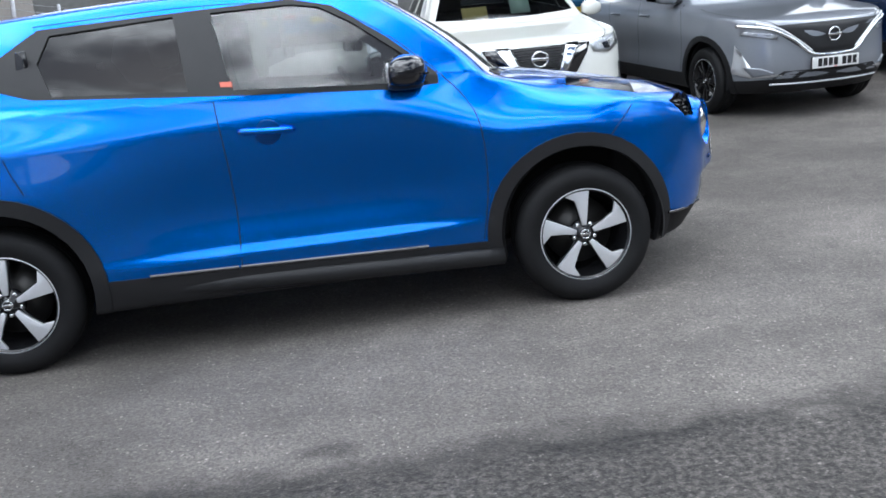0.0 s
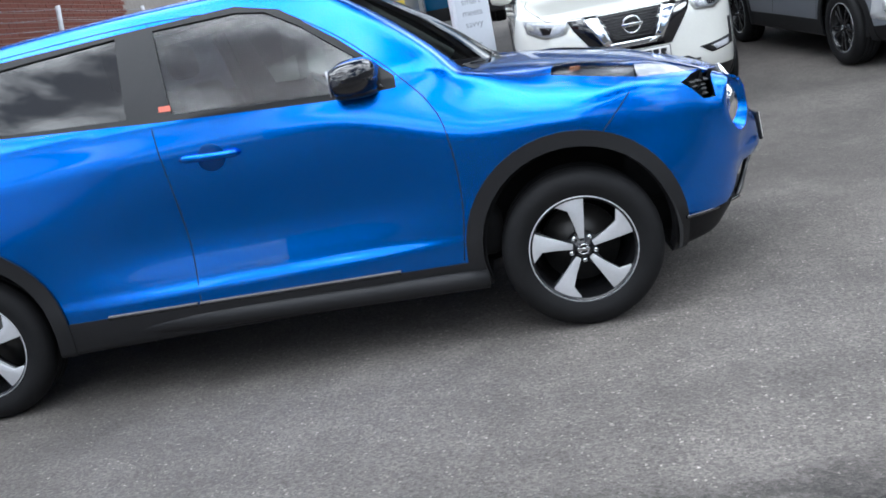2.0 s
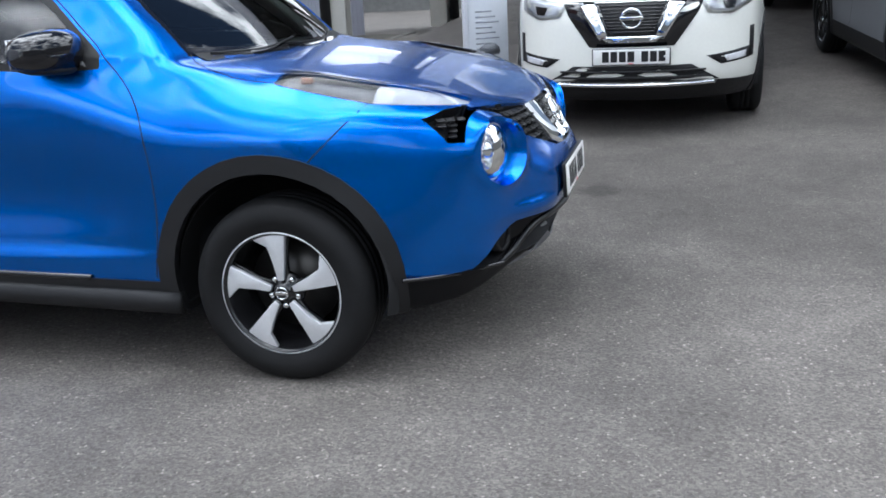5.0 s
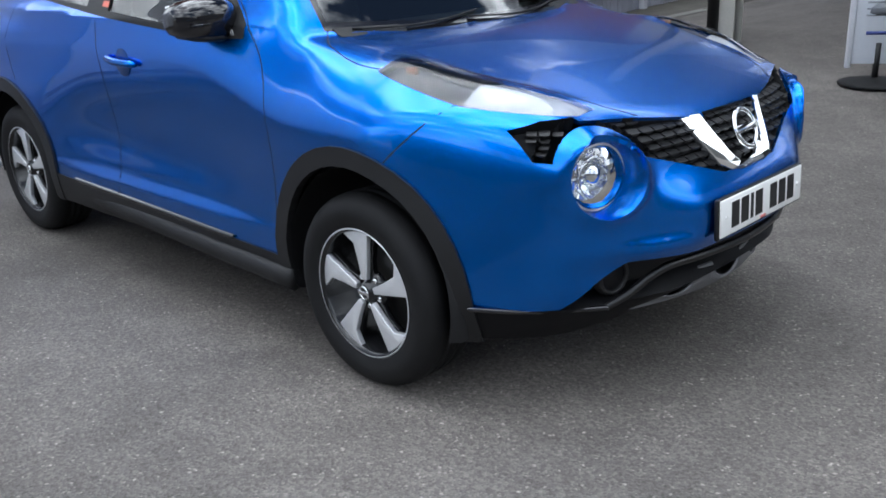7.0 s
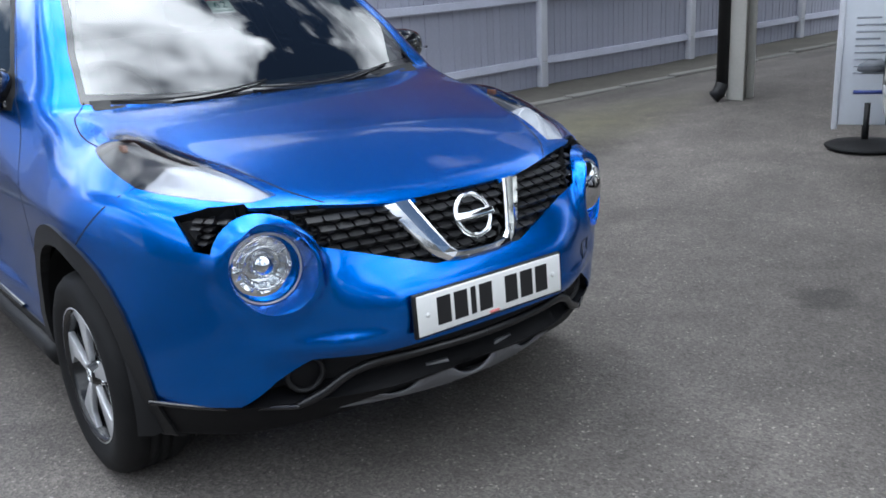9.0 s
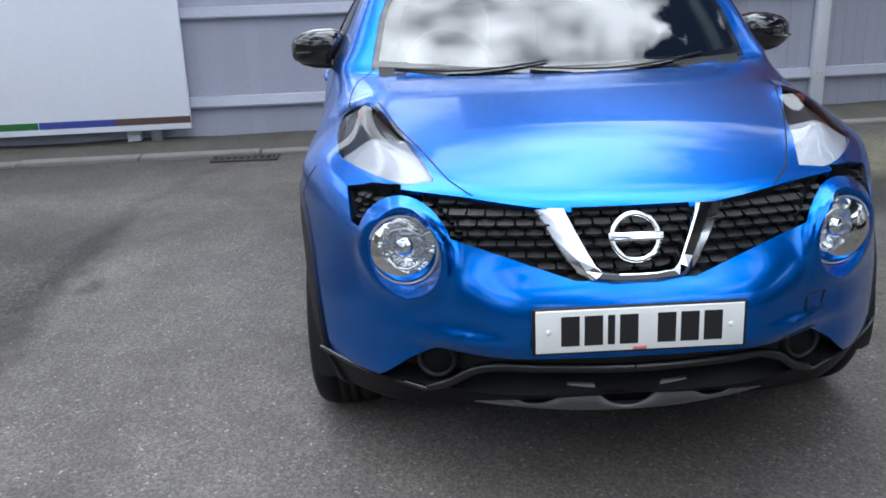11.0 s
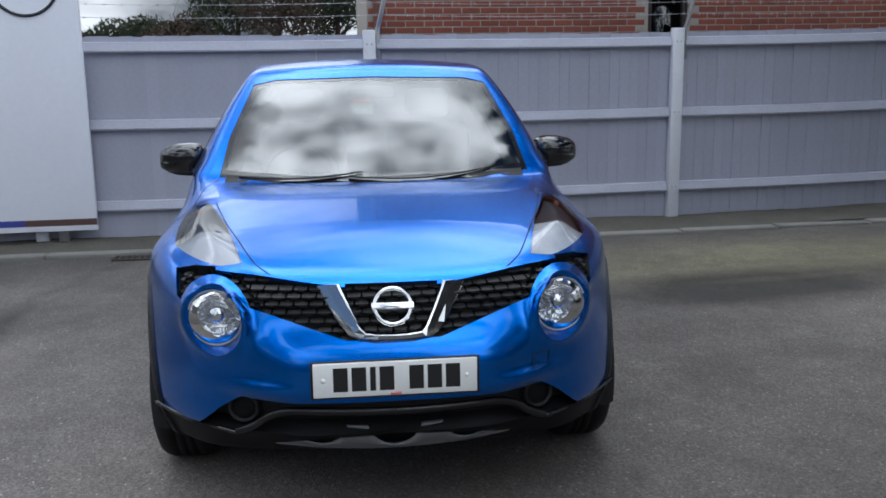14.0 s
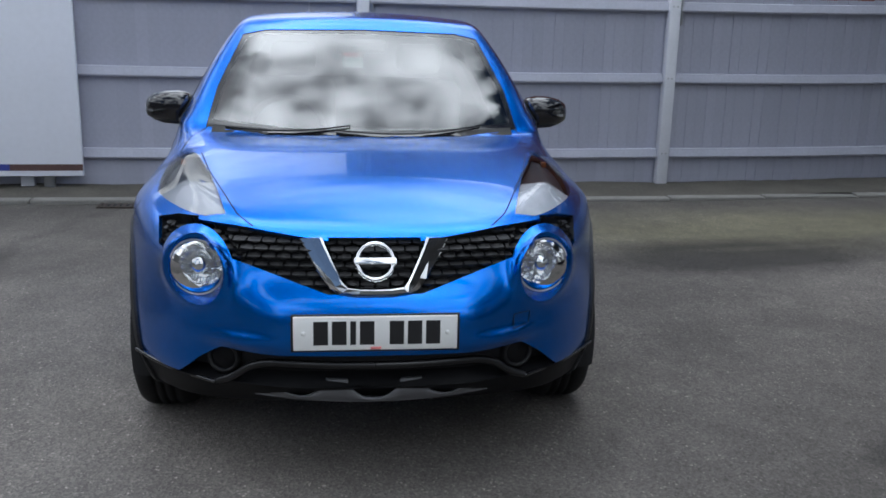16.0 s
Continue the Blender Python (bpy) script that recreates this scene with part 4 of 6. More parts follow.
    for y in np.linspace(-0.40, 0.40, 81):
        scoop = max(0.0, math.cos(min(1, abs(((y + 0.125) % 0.25) - 0.125) / 0.085) * math.pi / 2)) if abs(y) < 0.37 else 0.0
        e = min(1.0, (0.40 - abs(y)) / 0.10)
        z1 = 0.372 - 0.068 * scoop ** 0.45 * e
        x = 0.768 - 0.55 * y * y
        rows.append([bm.verts.new(c) for c in ((x - 0.016, y, 0.284), (x - 0.006, y, z1), (x, y, z1 - 0.006), (x - 0.006, y, 0.292 + 0.08 * y * y), (x - 0.08, y, 0.280))])
    for p, q in zip(rows, rows[1:]):
        for i in range(4):
            bm.faces.new((p[i], p[i + 1], q[i + 1], q[i]))
    bmesh.ops.recalc_face_normals(bm, faces=bm.faces)
    part("skid_plate", bm, mat_cached("satin_grey", (0.15, 0.15, 0.158), 0.45, 0.2), car, "satin grey scalloped skid plate")
    # tow-eye cover outline and the cowl with wipers
    bm = bmesh.new()
    at = s.onto([(0.462, 0.540), (0.522, 0.548), (0.526, 0.590), (0.466, 0.590), (0.462, 0.540)], "X", 1)
    tube(bm, [p for p, n in at], 0.0016, 5)
    part("tow_cover_gap", bm, DARK, car)
    bm = bmesh.new()
    rows = []
    for y in np.linspace(-0.64, 0.64, 33):
        x = -0.215 - 0.29 * y * y
        rows.append([bm.verts.new(c) for c in ((x + 0.035, y, 1.046 + 0.02 * abs(y)), (x + 0.008, y, 1.054 + 0.025 * abs(y)), (x - 0.012, y, 1.066 + 0.03 * abs(y)))])
    for p, q in zip(rows, rows[1:]):
        for i in range(2):
            bm.faces.new((p[i], p[i + 1], q[i + 1], q[i]))
    bmesh.ops.recalc_face_normals(bm, faces=bm.faces)
    part("cowl", bm, TRIM, car, "black plastic cowl below the windscreen")
    for y0, y1, lift in ((0.50, -0.12, 0.02), (-0.06, -0.58, 0.015)):
        bm = bmesh.new()
        at = s.onto([(y0 + (y1 - y0) * k / 10, 1.076 + 0.018 * (1 - k / 10) - lift * math.sin(k / 10 * math.pi)) for k in range(11)], "X", 1)
        tube(bm, [p + n * 0.005 for p, n in at], 0.0035, 6)
        part("wiper", bm, TRIM, car)
    # label in the windscreen
    lab = empty("price_label")
    lab.parent = car
    (p, n), = s.onto([(-0.045, 1.352)], "X", 1)
    up = Vector((0, 0, 1)) - n * n.z
    up.normalize()
    m = Matrix((Vector((0, 1, 0)), up, n)).transposed().to_4x4()
    lab.matrix_local = Matrix.Translation(p - n * 0.010) @ m
    bm = bmesh.new()
    box(bm, -0.045, 0.045, -0.040, 0.040, -0.001, 0.0, 0)
    part("card", bm, mat_cached("pale_label", (0.72, 0.80, 0.74), 0.6), lab)
    bm = bmesh.new()
    box(bm, -0.045, 0.045, 0.040, 0.075, -0.001, 0.0, 0)
    part("red_header", bm, mat_cached("red_print", (0.65, 0.05, 0.06), 0.5), lab, "red header strip")
    text_mesh("number", "62", 0.055, mat_cached("green_print", (0.07, 0.22, 0.16), 0.6), lab, Matrix.Translation((0, 0.008, 0.0012)))
    bm = bmesh.new()
    box(bm, -0.034, 0.034, -0.031, -0.023, 0.0, 0.001, 0)
    part("small_print", bm, mat_cached("green_print"), lab)


def add_interior(car, s):
    # unseen dark blocks added to stop daylight showing through the grille
    bm = bmesh.new()
    box(bm, 0.22, 0.50, -0.60, 0.60, 0.40, 0.84, 0.03)
    box(bm, 0.45, 0.66, -0.40, 0.40, 0.42, 0.80, 0.03)
    part("nose_light_block", bm, DARK, car)
    bm = bmesh.new()
    box(bm, -2.9, -0.3, -0.70, 0.70, 0.30, 0.50, 0.05)
    part("floor_pan", bm, DARK, car)
    bm = bmesh.new()
    prism(bm, [(-0.32, 0.55), (-0.32, 1.05), (-0.55, 1.06), (-0.80, 1.00), (-0.85, 0.85), (-0.70, 0.55)], -0.66, 0.66, "Y", None, 0.03)
    part("dashboard", bm, mat_cached("dash_grey", (0.045, 0.045, 0.047), 0.6), car)
    for y in (-0.36, 0.36):
        seat = empty("seat")
        seat.parent = car
        bm = bmesh.new()
        box(bm, -1.62, -1.08, y - 0.25, y + 0.25, 0.50, 0.68, 0.06)
        part("cushion", bm, CLOTH, seat)
        bm = bmesh.new()
        box(bm, -0.07, 0.07, y - 0.24, y + 0.24, 0.0, 0.60, 0.055, Matrix.Translation((-1.60, 0, 0.62)) @ Matrix.Rotation(radians(-16), 4, "Y"))
        part("backrest", bm, CLOTH, seat)
        bm = bmesh.new()
        box(bm, -0.05, 0.05, y - 0.13, y + 0.13, 0.0, 0.17, 0.045, Matrix.Translation((-1.80, 0, 1.23)) @ Matrix.Rotation(radians(-8), 4, "Y"))
        part("head_restraint", bm, CLOTH, seat)
    bm = bmesh.new()
    box(bm, -2.62, -2.45, -0.62, 0.62, 0.55, 1.16, 0.06)
    part("rear_bench", bm, CLOTH, car)
    wheel_at = Matrix.Translation((-0.93, -0.36, 0.98)) @ Matrix.Rotation(radians(-25), 4, "Y")
    bm = bmesh.new()
    tube(bm, [(0.0, 0.185 * math.cos(t), 0.185 * math.sin(t)) for t in np.linspace(0, 2 * math.pi, 33)[:-1]], 0.015, 8, True)
    box(bm, -0.02, 0.03, -0.06, 0.06, -0.05, 0.05, 0.015)
    for a in (0, math.pi, -math.pi / 2):
        box(bm, -0.01, 0.01, 0.05, 0.18, -0.02, 0.02, 0.005, Matrix.Rotation(a, 4, "X"))
    w = part("steering_wheel", bm, TRIM, car)
    w.matrix_local = wheel_at
    bm = bmesh.new()
    box(bm, -0.02, 0.02, -0.125, 0.125, -0.035, 0.035, 0.02, Matrix.Translation((-0.86, 0, 1.405)))
    part("rear_view_mirror", bm, GLOSS_BLACK, car)
    # pale lining inside the pillars and the roof
    bm = bmesh.new()
    box(bm, -2.5, -1.0, -0.50, 0.50, 1.475, 1.490, 0.005)
    part("headlining", bm, HEADLINER, car)
    for side in (-1, 1):
        bm = bmesh.new()
        tube(bm, [(-0.46, side * 0.625, 1.08), (-0.66, side * 0.575, 1.25), (-0.90, side * 0.50, 1.445)], 0.035, 8)
        part("pillar_lining", bm, HEADLINER, car)
        bm = bmesh.new()
        tube(bm, [(-1.62, side * 0.74, 1.05), (-1.64, side * 0.62, 1.30), (-1.64, side * 0.52, 1.42)], 0.035, 8)
        part("pillar_lining", bm, TRIM, car)


def build_hatch():
    car = empty("car", label="bright blue metallic compact crossover with black trim and two-tone alloys", category="car")
    s = Skin(hatch_field, (-3.4, -1.0, 0.2), (0.95, 1.0, 1.62), 0.0195)
    for side in (-1, 1):
        def on(c, n, side=side):
            return c.y * side > 0.3
        for wx in WHEEL_X:
            s.cut("arch", circle(wx - (0.012 if wx == 0 else 0.0), 0.350 if wx == 0 else 0.340, 0.374), "Y", on)
            s.cut("clad", circle(wx - (0.016 if wx == 0 else 0.0), 0.350 if wx == 0 else 0.340, 0.434 if wx == 0 else 0.440), "Y", on)
        # black sill
        s.cut("sill", [(-2.2, 0.1), (-0.3, 0.1), (-0.38, 0.335), (-2.1, 0.372)], "Y", on)
        # dark frame round the side glass, then the glass itself
        s.cut("frame", [(-2.50, 1.30), (-2.28, 1.44), (-1.20, 1.475), (-1.02, 1.43), (-0.80, 1.275), (-0.60, 1.10), (-0.60, 1.055), (-0.80, 1.05), (-1.55, 1.098), (-2.30, 1.155), (-2.45, 1.20)], "Y", on)
        s.cut("glass_front", [(-1.545, 1.445), (-1.475, 1.117), (-0.735, 1.072), (-0.735, 1.19), (-0.95, 1.355), (-1.08, 1.43), (-1.20, 1.45)], "Y", on, ("frame",))
        s.cut("glass_rear", [(-2.22, 1.16), (-1.66, 1.128), (-1.705, 1.443), (-2.23, 1.412), (-2.28, 1.30)], "Y", on, ("frame",))
        # lamp on the wing
        def lamp_ok(c, n, side=side):
            return c.y * side > 0.3 and n.z > -0.1
        s.cut("lamp_zone", [(-0.012, side * 0.735), (0.012, side * 0.640), (0.25, side * 0.577), (0.582, side * 0.458), (0.70, side * 0.92), (-0.012, side * 0.92)], "Z", lamp_ok)
        s.cut("rear_bay", [(-0.012, 0.985), (0.315, 0.918), (0.325, 1.2), (-0.012, 1.2)], "Y", lamp_ok, ("lamp_zone",))
        s.cut("wing_lamp", [(0.315, 0.918), (0.584, 0.888), (0.70, 1.2), (0.325, 1.2)], "Y", lamp_ok, ("lamp_zone",))
        s.free("lamp_zone")

    def front(c, n):
        return c.x > 0.3 and n.x > 0.15
    # round lamp bowls, grille mouth, lower intake
    for side in (-1, 1):
        def pod_ok(c, n, side=side):
            return c.x > 0.42 and c.y * side > 0.3
        s.cut("pod", [(side * 0.575 + 0.94 * p[0], p[1]) for p in circle(0, 0.735, 0.134)], "X", pod_ok)
        s.cut("bowl", [(side * 0.575 + 0.815 * p[0], p[1]) for p in circle(0, 0.735, 0.115)], "X", pod_ok, ("pod",))
        a = [(0.724, 0.864), (0.714, 0.785), (0.665, 0.78), (0.575, 0.79), (0.575, 0.888), (0.65, 0.884)]
        b = [(0.575, 0.888), (0.41, 0.868), (0.15, 0.850), (0.15, 0.680), (0.44, 0.772), (0.575, 0.83)]
        for q in (a, b):
            s.cut("grille", q if side > 0 else flip(q), "X", lambda c, n: c.x > 0.36 and n.x > 0.02)
    s.cut("grille", [(-0.15, 0.680), (0.15, 0.680), (0.15, 0.846), (-0.15, 0.846)], "X", lambda c, n: c.x > 0.36 and n.x > 0.02)
    s.cut("lower", [(-0.93, 0.1), (0.93, 0.1), (0.93, 0.352), (-0.93, 0.352)], "X", lambda c, n: c.x > 0.36)
    s.cut("mouth", [(-0.665, 0.346), (0.665, 0.346), (0.58, 0.425), (0.50, 0.480), (-0.50, 0.480), (-0.58, 0.425)], "X", lambda c, n: c.x > 0.36, ("", "lower"))
    # windscreen
    glass = [(0.668, 1.076), (0.3, 1.050), (0.0, 1.046), (-0.3, 1.050), (-0.668, 1.076), (-0.635, 1.23), (-0.545, 1.452), (-0.44, 1.474), (0.0, 1.484), (0.44, 1.474), (0.545, 1.452), (0.635, 1.23)]
    s.cut("border", glass, "X", lambda c, n: -1.05 < c.x < -0.15 and n.x > 0.16 and c.z > 1.03)
    s.cut("screen", [(0.640, 1.106), (0.3, 1.084), (0.0, 1.080), (-0.3, 1.084), (-0.640, 1.106), (-0.612, 1.23), (-0.524, 1.440), (-0.43, 1.458), (0.0, 1.468), (0.43, 1.458), (0.524, 1.440), (0.612, 1.23)], "X", None, ("border",))
    # painted panels
    hood = lambda c, n: n.z > 0.3 and c.z > 0.83 and c.x > -0.45
    for outline in ([(0.77, 0.25), (0.65, 0.408), (0.582, 0.458), (0.25, 0.577), (0.012, 0.640)], [(0.012, 0.640), (-0.012, 0.735), (-0.15, 0.738), (-0.268, 0.718), (-0.31, 0.690), (-0.36, 0.655)]):
        s.cut("bonnet", outline + [(x, -y) for x, y in reversed(outline)], "Z", hood)
    s.cut("roof", [(-3.0, -0.52), (-0.7, -0.475), (-0.7, 0.475), (-3.0, 0.52)], "Z", lambda c, n: c.z > 1.44 and n.z > 0.4)
    for side in (-1, 1):
        def on(c, n, side=side):
            return c.y * side > 0.3
        s.cut("front_door", [(-1.54, 0.33), (-0.47, 0.30), (-0.430, 0.55), (-0.425, 0.72), (-0.445, 0.90), (-0.50, 1.0), (-0.62, 1.14), (-1.02, 1.47), (-1.57, 1.51), (-1.565, 1.10), (-1.54, 0.85)], "Y", on)
        s.cut("rear_door", [(-2.05, 0.33), (-1.54, 0.33), (-1.54, 0.85), (-1.565, 1.10), (-1.57, 1.51), (-2.3, 1.47), (-2.50, 1.28), (-2.47, 1.05), (-2.37, 0.78)], "Y", on)
    s.cut("bumper", [(1.0, 0.1), (1.0, 0.90), (0.35, 0.928), (0.315, 0.928), (0.14, 0.75), (0.28, 0.1)], "Y", lambda c, n: c.x > 0.1)
    s.drop("arch")
    s.drop("bowl")

    def clear_of_lamps(c):
        return (abs(c.y) - 0.575) ** 2 + (c.z - 0.735) ** 2 > 0.150 ** 2 or abs(c.y) < 0.40
    s.panel("lamp_surround", "pod", PAINT, car, pick=lambda c: c.y < 0)
    s.panel("lamp_surround", "pod", PAINT, car, pick=lambda c: c.y > 0)
    s.panel("front_bumper", "bumper", PAINT, car)
    s.panel("bonnet", "bonnet", PAINT, car)
    s.panel("roof", "roof", PAINT, car, inner=HEADLINER)
    s.panel("wing_and_rear_body", "", PAINT, car)
    s.panel("grille_backing", "grille", DARK, car, -0.036, 0.0, pick=clear_of_lamps)
    s.panel("grille_edge", "grille", TRIM, car, -0.001, 0.036, pick=clear_of_lamps, walls_only=True)
    s.panel("mouth_edge", "mouth", LOWER_BLACK, car, -0.001, 0.062, walls_only=True)
    s.panel("lower_bumper", "lower", LOWER_BLACK, car, 0.0, 0.012, "black plastic lower bumper")
    s.panel("bumper_mouth", "mouth", DARK, car, -0.060, 0.004, "dark recess of the lower bumper")
    s.panel("windscreen", "screen", GLASS, car, -0.003, 0.0)
    s.panel("screen_border", "border", GLOSS_BLACK, car, -0.003, 0.004, "black printed border of the windscreen")
    for side in (-1, 1):
        def of(c, side=side):
            return c.y * side > 0
        s.panel("front_door", "front_door", PAINT, car, pick=of)
        s.panel("rear_door", "rear_door", PAINT, car, pick=of)
        s.panel("window_frame", "frame", TRIM, car, 0.001, 0.012, "matt black window surround", of)
        s.panel("door_glass", "glass_front", DOOR_GLASS, car, -0.006, 0.0, pick=of)
        s.panel("rear_door_glass", "glass_rear", PRIVACY, car, -0.006, 0.0, "darkened privacy glass", of)
        s.panel("sill", "sill", TRIM, car, 0.006, 0.02, "black plastic sill", of)
        s.panel("lamp_lens", "wing_lamp", LENS, car, 0.001, 0.0, pick=of)
        s.panel("lamp_tray", "wing_lamp", SILVER, car, -0.014, 0.0, pick=of)
        s.panel("lamp_lens", "rear_bay", LENS, car, 0.001, 0.0, pick=of)
        s.panel("lamp_tray", "rear_bay", mat_cached("smoked_lamp_bay", (0.09, 0.09, 0.10), 0.3, 0.4), car, -0.030, 0.0, pick=of)
        for wx in WHEEL_X:
            s.panel("arch_trim", "clad", TRIM, car, 0.010, 0.03, "matt black wheel arch trim", lambda c, side=side, wx=wx: c.y * side > 0 and abs(c.x - wx) < 0.6)
            bm = bmesh.new()
            rows = []
            for r, yy in ((0.372, 0.865), (0.392, 0.83), (0.392, 0.56), (0.05, 0.55)):
                rows.append([bm.verts.new((wx + r * math.cos(t), side * yy, 0.342 + r * math.sin(t))) for t in np.linspace(-0.25, math.pi + 0.25, 33)])
            for p, q in zip(rows, rows[1:]):
                for i in range(32):
                    bm.faces.new((p[i], p[i + 1], q[i + 1], q[i]))
            part("wheel_arch_liner", bm, DARK, car)
            m = Matrix.Translation((wx, side * 0.775, WHEEL_Z))
            if side > 0:
                m = m @ Matrix.Rotation(math.pi, 4, "Z")
            wheel("wheel", car, m)
        # panel gaps
        for line in ([(-1.57, 1.475), (-1.565, 1.10), (-1.54, 0.85), (-1.53, 0.6), (-1.54, 0.36)], [(-0.62, 1.13), (-0.50, 1.0), (-0.445, 0.90), (-0.425, 0.72), (-0.430, 0.55), (-0.465, 0.35)],
                     [(-2.47, 1.10), (-2.42, 0.90), (-2.37, 0.78)], [(0.315, 0.928), (0.14, 0.757)], [(-2.3, 1.455), (-1.57, 1.485), (-1.06, 1.45), (-0.80, 1.29), (-0.62, 1.13)]):
            seam(s, "panel_gap", line, "Y", side, car)
        seam(s, "panel_gap", [(0.665, side * 0.392), (0.65, side * 0.408), (0.582, side * 0.458), (0.25, side * 0.577), (0.012, side * 0.640)], "Z", 1, car)
        seam(s, "panel_gap", [(-0.012, side * 0.735), (-0.15, side * 0.738), (-0.268, side * 0.718), (-0.31, side * 0.690), (-0.35, side * 0.655)], "Z", 1, car)
        # round headlamp, sunk in a painted funnel
        lamp = empty("headlamp")
        lamp.parent = car
        lamp_at = Matrix.Translation((0.684, side * 0.582, 0.733)) @ Matrix.Rotation(side * 0.24, 4, "Z")
        lamp.matrix_local = lamp_at
        bm = bmesh.new()
        at = s.onto([(side * 0.575 + 0.0943 * math.cos(t), 0.735 + 0.1158 * math.sin(t)) for t in np.linspace(0, 2 * math.pi, 57)[:-1]], "X", 1)
        inv = lamp_at.inverted()
        outer = [bm.verts.new(inv @ (p - n * 0.001)) for p, n in at]
        mid = [bm.verts.new((-0.016, 0.0960 * math.cos(t), 0.0965 * math.sin(t))) for t in np.linspace(0, 2 * math.pi, 57)[:-1]]
        inn = [bm.verts.new((-0.050, 0.0958 * math.cos(t), 0.0958 * math.sin(t))) for t in np.linspace(0, 2 * math.pi, 57)[:-1]]
        for p, q in ((outer, mid), (mid, inn)):
            for k in range(56):
                bm.faces.new((p[k], p[(k + 1) % 56], q[(k + 1) % 56], q[k]))
        bmesh.ops.recalc_face_normals(bm, faces=bm.faces)
        part("funnel", bm, PAINT, lamp)
        bm = bmesh.new()
        lathe(bm, [(0.0, -0.085), (0.025, -0.080), (0.048, -0.072), (0.060, -0.052), (0.078, -0.050), (0.092, -0.030)], 14, "X")
        part("reflector", bm, REFLECTOR, lamp, smooth=False)
        bm = bmesh.new()
        lathe(bm, [(0.0, 0.022), (0.03, 0.019), (0.06, 0.008), (0.082, -0.005), (0.0935, -0.026)], 48, "X")
        part("lens", bm, LENS, lamp)
        bm = bmesh.new()
        lathe(bm, [(0.0925, -0.05), (0.092, -0.022), (0.094, -0.018), (0.0955, -0.024), (0.0955, -0.05)], 56, "X")
        part("bezel", bm, SILVER, lamp)
        bm = bmesh.new()
        lathe(bm, [(0.0, -0.020), (0.020, -0.024), (0.033, -0.04), (0.036, -0.075)], 32, "X", Matrix.Translation((0, 0, 0.004)))
        part("bulb_cover", bm, CHROME, lamp)
        bm = bmesh.new()
        ring = [(-0.030, 0.056 * math.cos(t), 0.056 * math.sin(t)) for t in np.linspace(0, 2 * math.pi, 33)[:-1]]
        tube(bm, ring, 0.003, 6, True)
        part("inner_ring", bm, CHROME, lamp)
        for k in range(9):
            bm = bmesh.new()
            t = 2 * math.pi * k / 9 + 0.3
            box(bm, -0.070, -0.052, -0.014, 0.014, 0.044, 0.080, 0.003, Matrix.Rotation(t, 4, "X") @ Matrix.Rotation(0.35, 4, "Y"))
            part("reflector_facet", bm, REFLECTOR, lamp)
        add_side_details(car, s, side)
    add_front_details(car, s)
    add_interior(car, s)
    number_plate(car, Matrix.Translation((0.868, 0, 0.568)) @ Matrix.Rotation(radians(-3), 4, "Y"), "xxi9 xxx")
    round_badge(car, pose(0.792, 0, 0.782, 0, -24, 0))
    return car, s


hatch, hatch_skin = build_hatch()

# ---- the cars parked in the row behind ----
def suv_field(d):
    """A tall crossover body. d: half width, bonnet height, nose reach, roof height, length behind the front axle."""
    hw, hood, nose_x, roof_z, rear = d
    top = spline([nose_x, nose_x - 0.12, nose_x - 0.35, 0.1, -0.3, -0.45, -1.2, -2.4, rear], [hood - 0.16, hood - 0.075, hood - 0.02, hood + 0.02, hood + 0.06, hood + 0.08, hood + 0.09, hood + 0.12, hood + 0.10])
    nose = spline([0.20, 0.34, 0.45, 0.58, 0.72, 0.86, 1.0, 1.1], [nose_x - 0.22, nose_x - 0.06, nose_x - 0.005, nose_x, nose_x - 0.015, nose_x - 0.035, nose_x - 0.10, nose_x - 0.22])
    curve = spline([0.0, 0.3, 0.5, 0.65, 0.78, 0.86, 0.93], [0.0, 0.022, 0.075, 0.15, 0.30, 0.48, 0.8])
    belt = spline([0.2, -0.4, -0.9, -1.6, -2.3, -2.9, -3.5], [hw - 0.30, hw - 0.14, hw - 0.07, hw - 0.05, hw - 0.07, hw - 0.13, hw - 0.24])

    def field(x, y, z):
        a = np.abs(y)
        side = hw - 0.55 * soft(z - 0.80) ** 2 - 0.35 * soft(0.5 - z) ** 2 - 0.012 * bell(z, 0.58, 0.12) * step(x, -2.2, -1.9) * (1 - step(x, -0.7, -0.4))
        side = side + 0.014 * (bell(x, 0, 0.45) + bell(x, -2.67, 0.45)) * bell(z, 0.75, 0.2) - 0.25 * soft(-x - 2.9) ** 2
        low = smax(a - side, x - nose(z) + curve(a), 0.08)
        low = smax(low, z - top(x) + 0.03 * a * a, 0.07)
        low = smax(low, rear - x + 0.25 * a * a + 0.25 * soft(z - 0.9), 0.10)
        low = smax(low, 0.24 - z, 0.03)
        screen = -0.33 - 1.45 * (z - hood - 0.07) - 0.28 * a * a + 0.05 * np.sin(np.clip((z - hood) / (roof_z - hood), 0, 1) * math.pi)
        w = z - hood - 0.07
        cab = smax(a - belt(x) + 0.50 * np.maximum(w, -0.04) - 1.2 * np.minimum(w + 0.04, 0), (x - screen) / 1.75, 0.05)
        cab = smax(cab, z - roof_z + 0.05 * (x + 1.5) ** 2 + 0.09 * a * a, 0.06)
        cab = smax(cab, rear + 0.28 - x + 0.55 * soft(z - 1.1), 0.08)
        cab = smax(cab, 0.9 - z, 0.02)
        return smin(low, cab, 0.04)
    return field


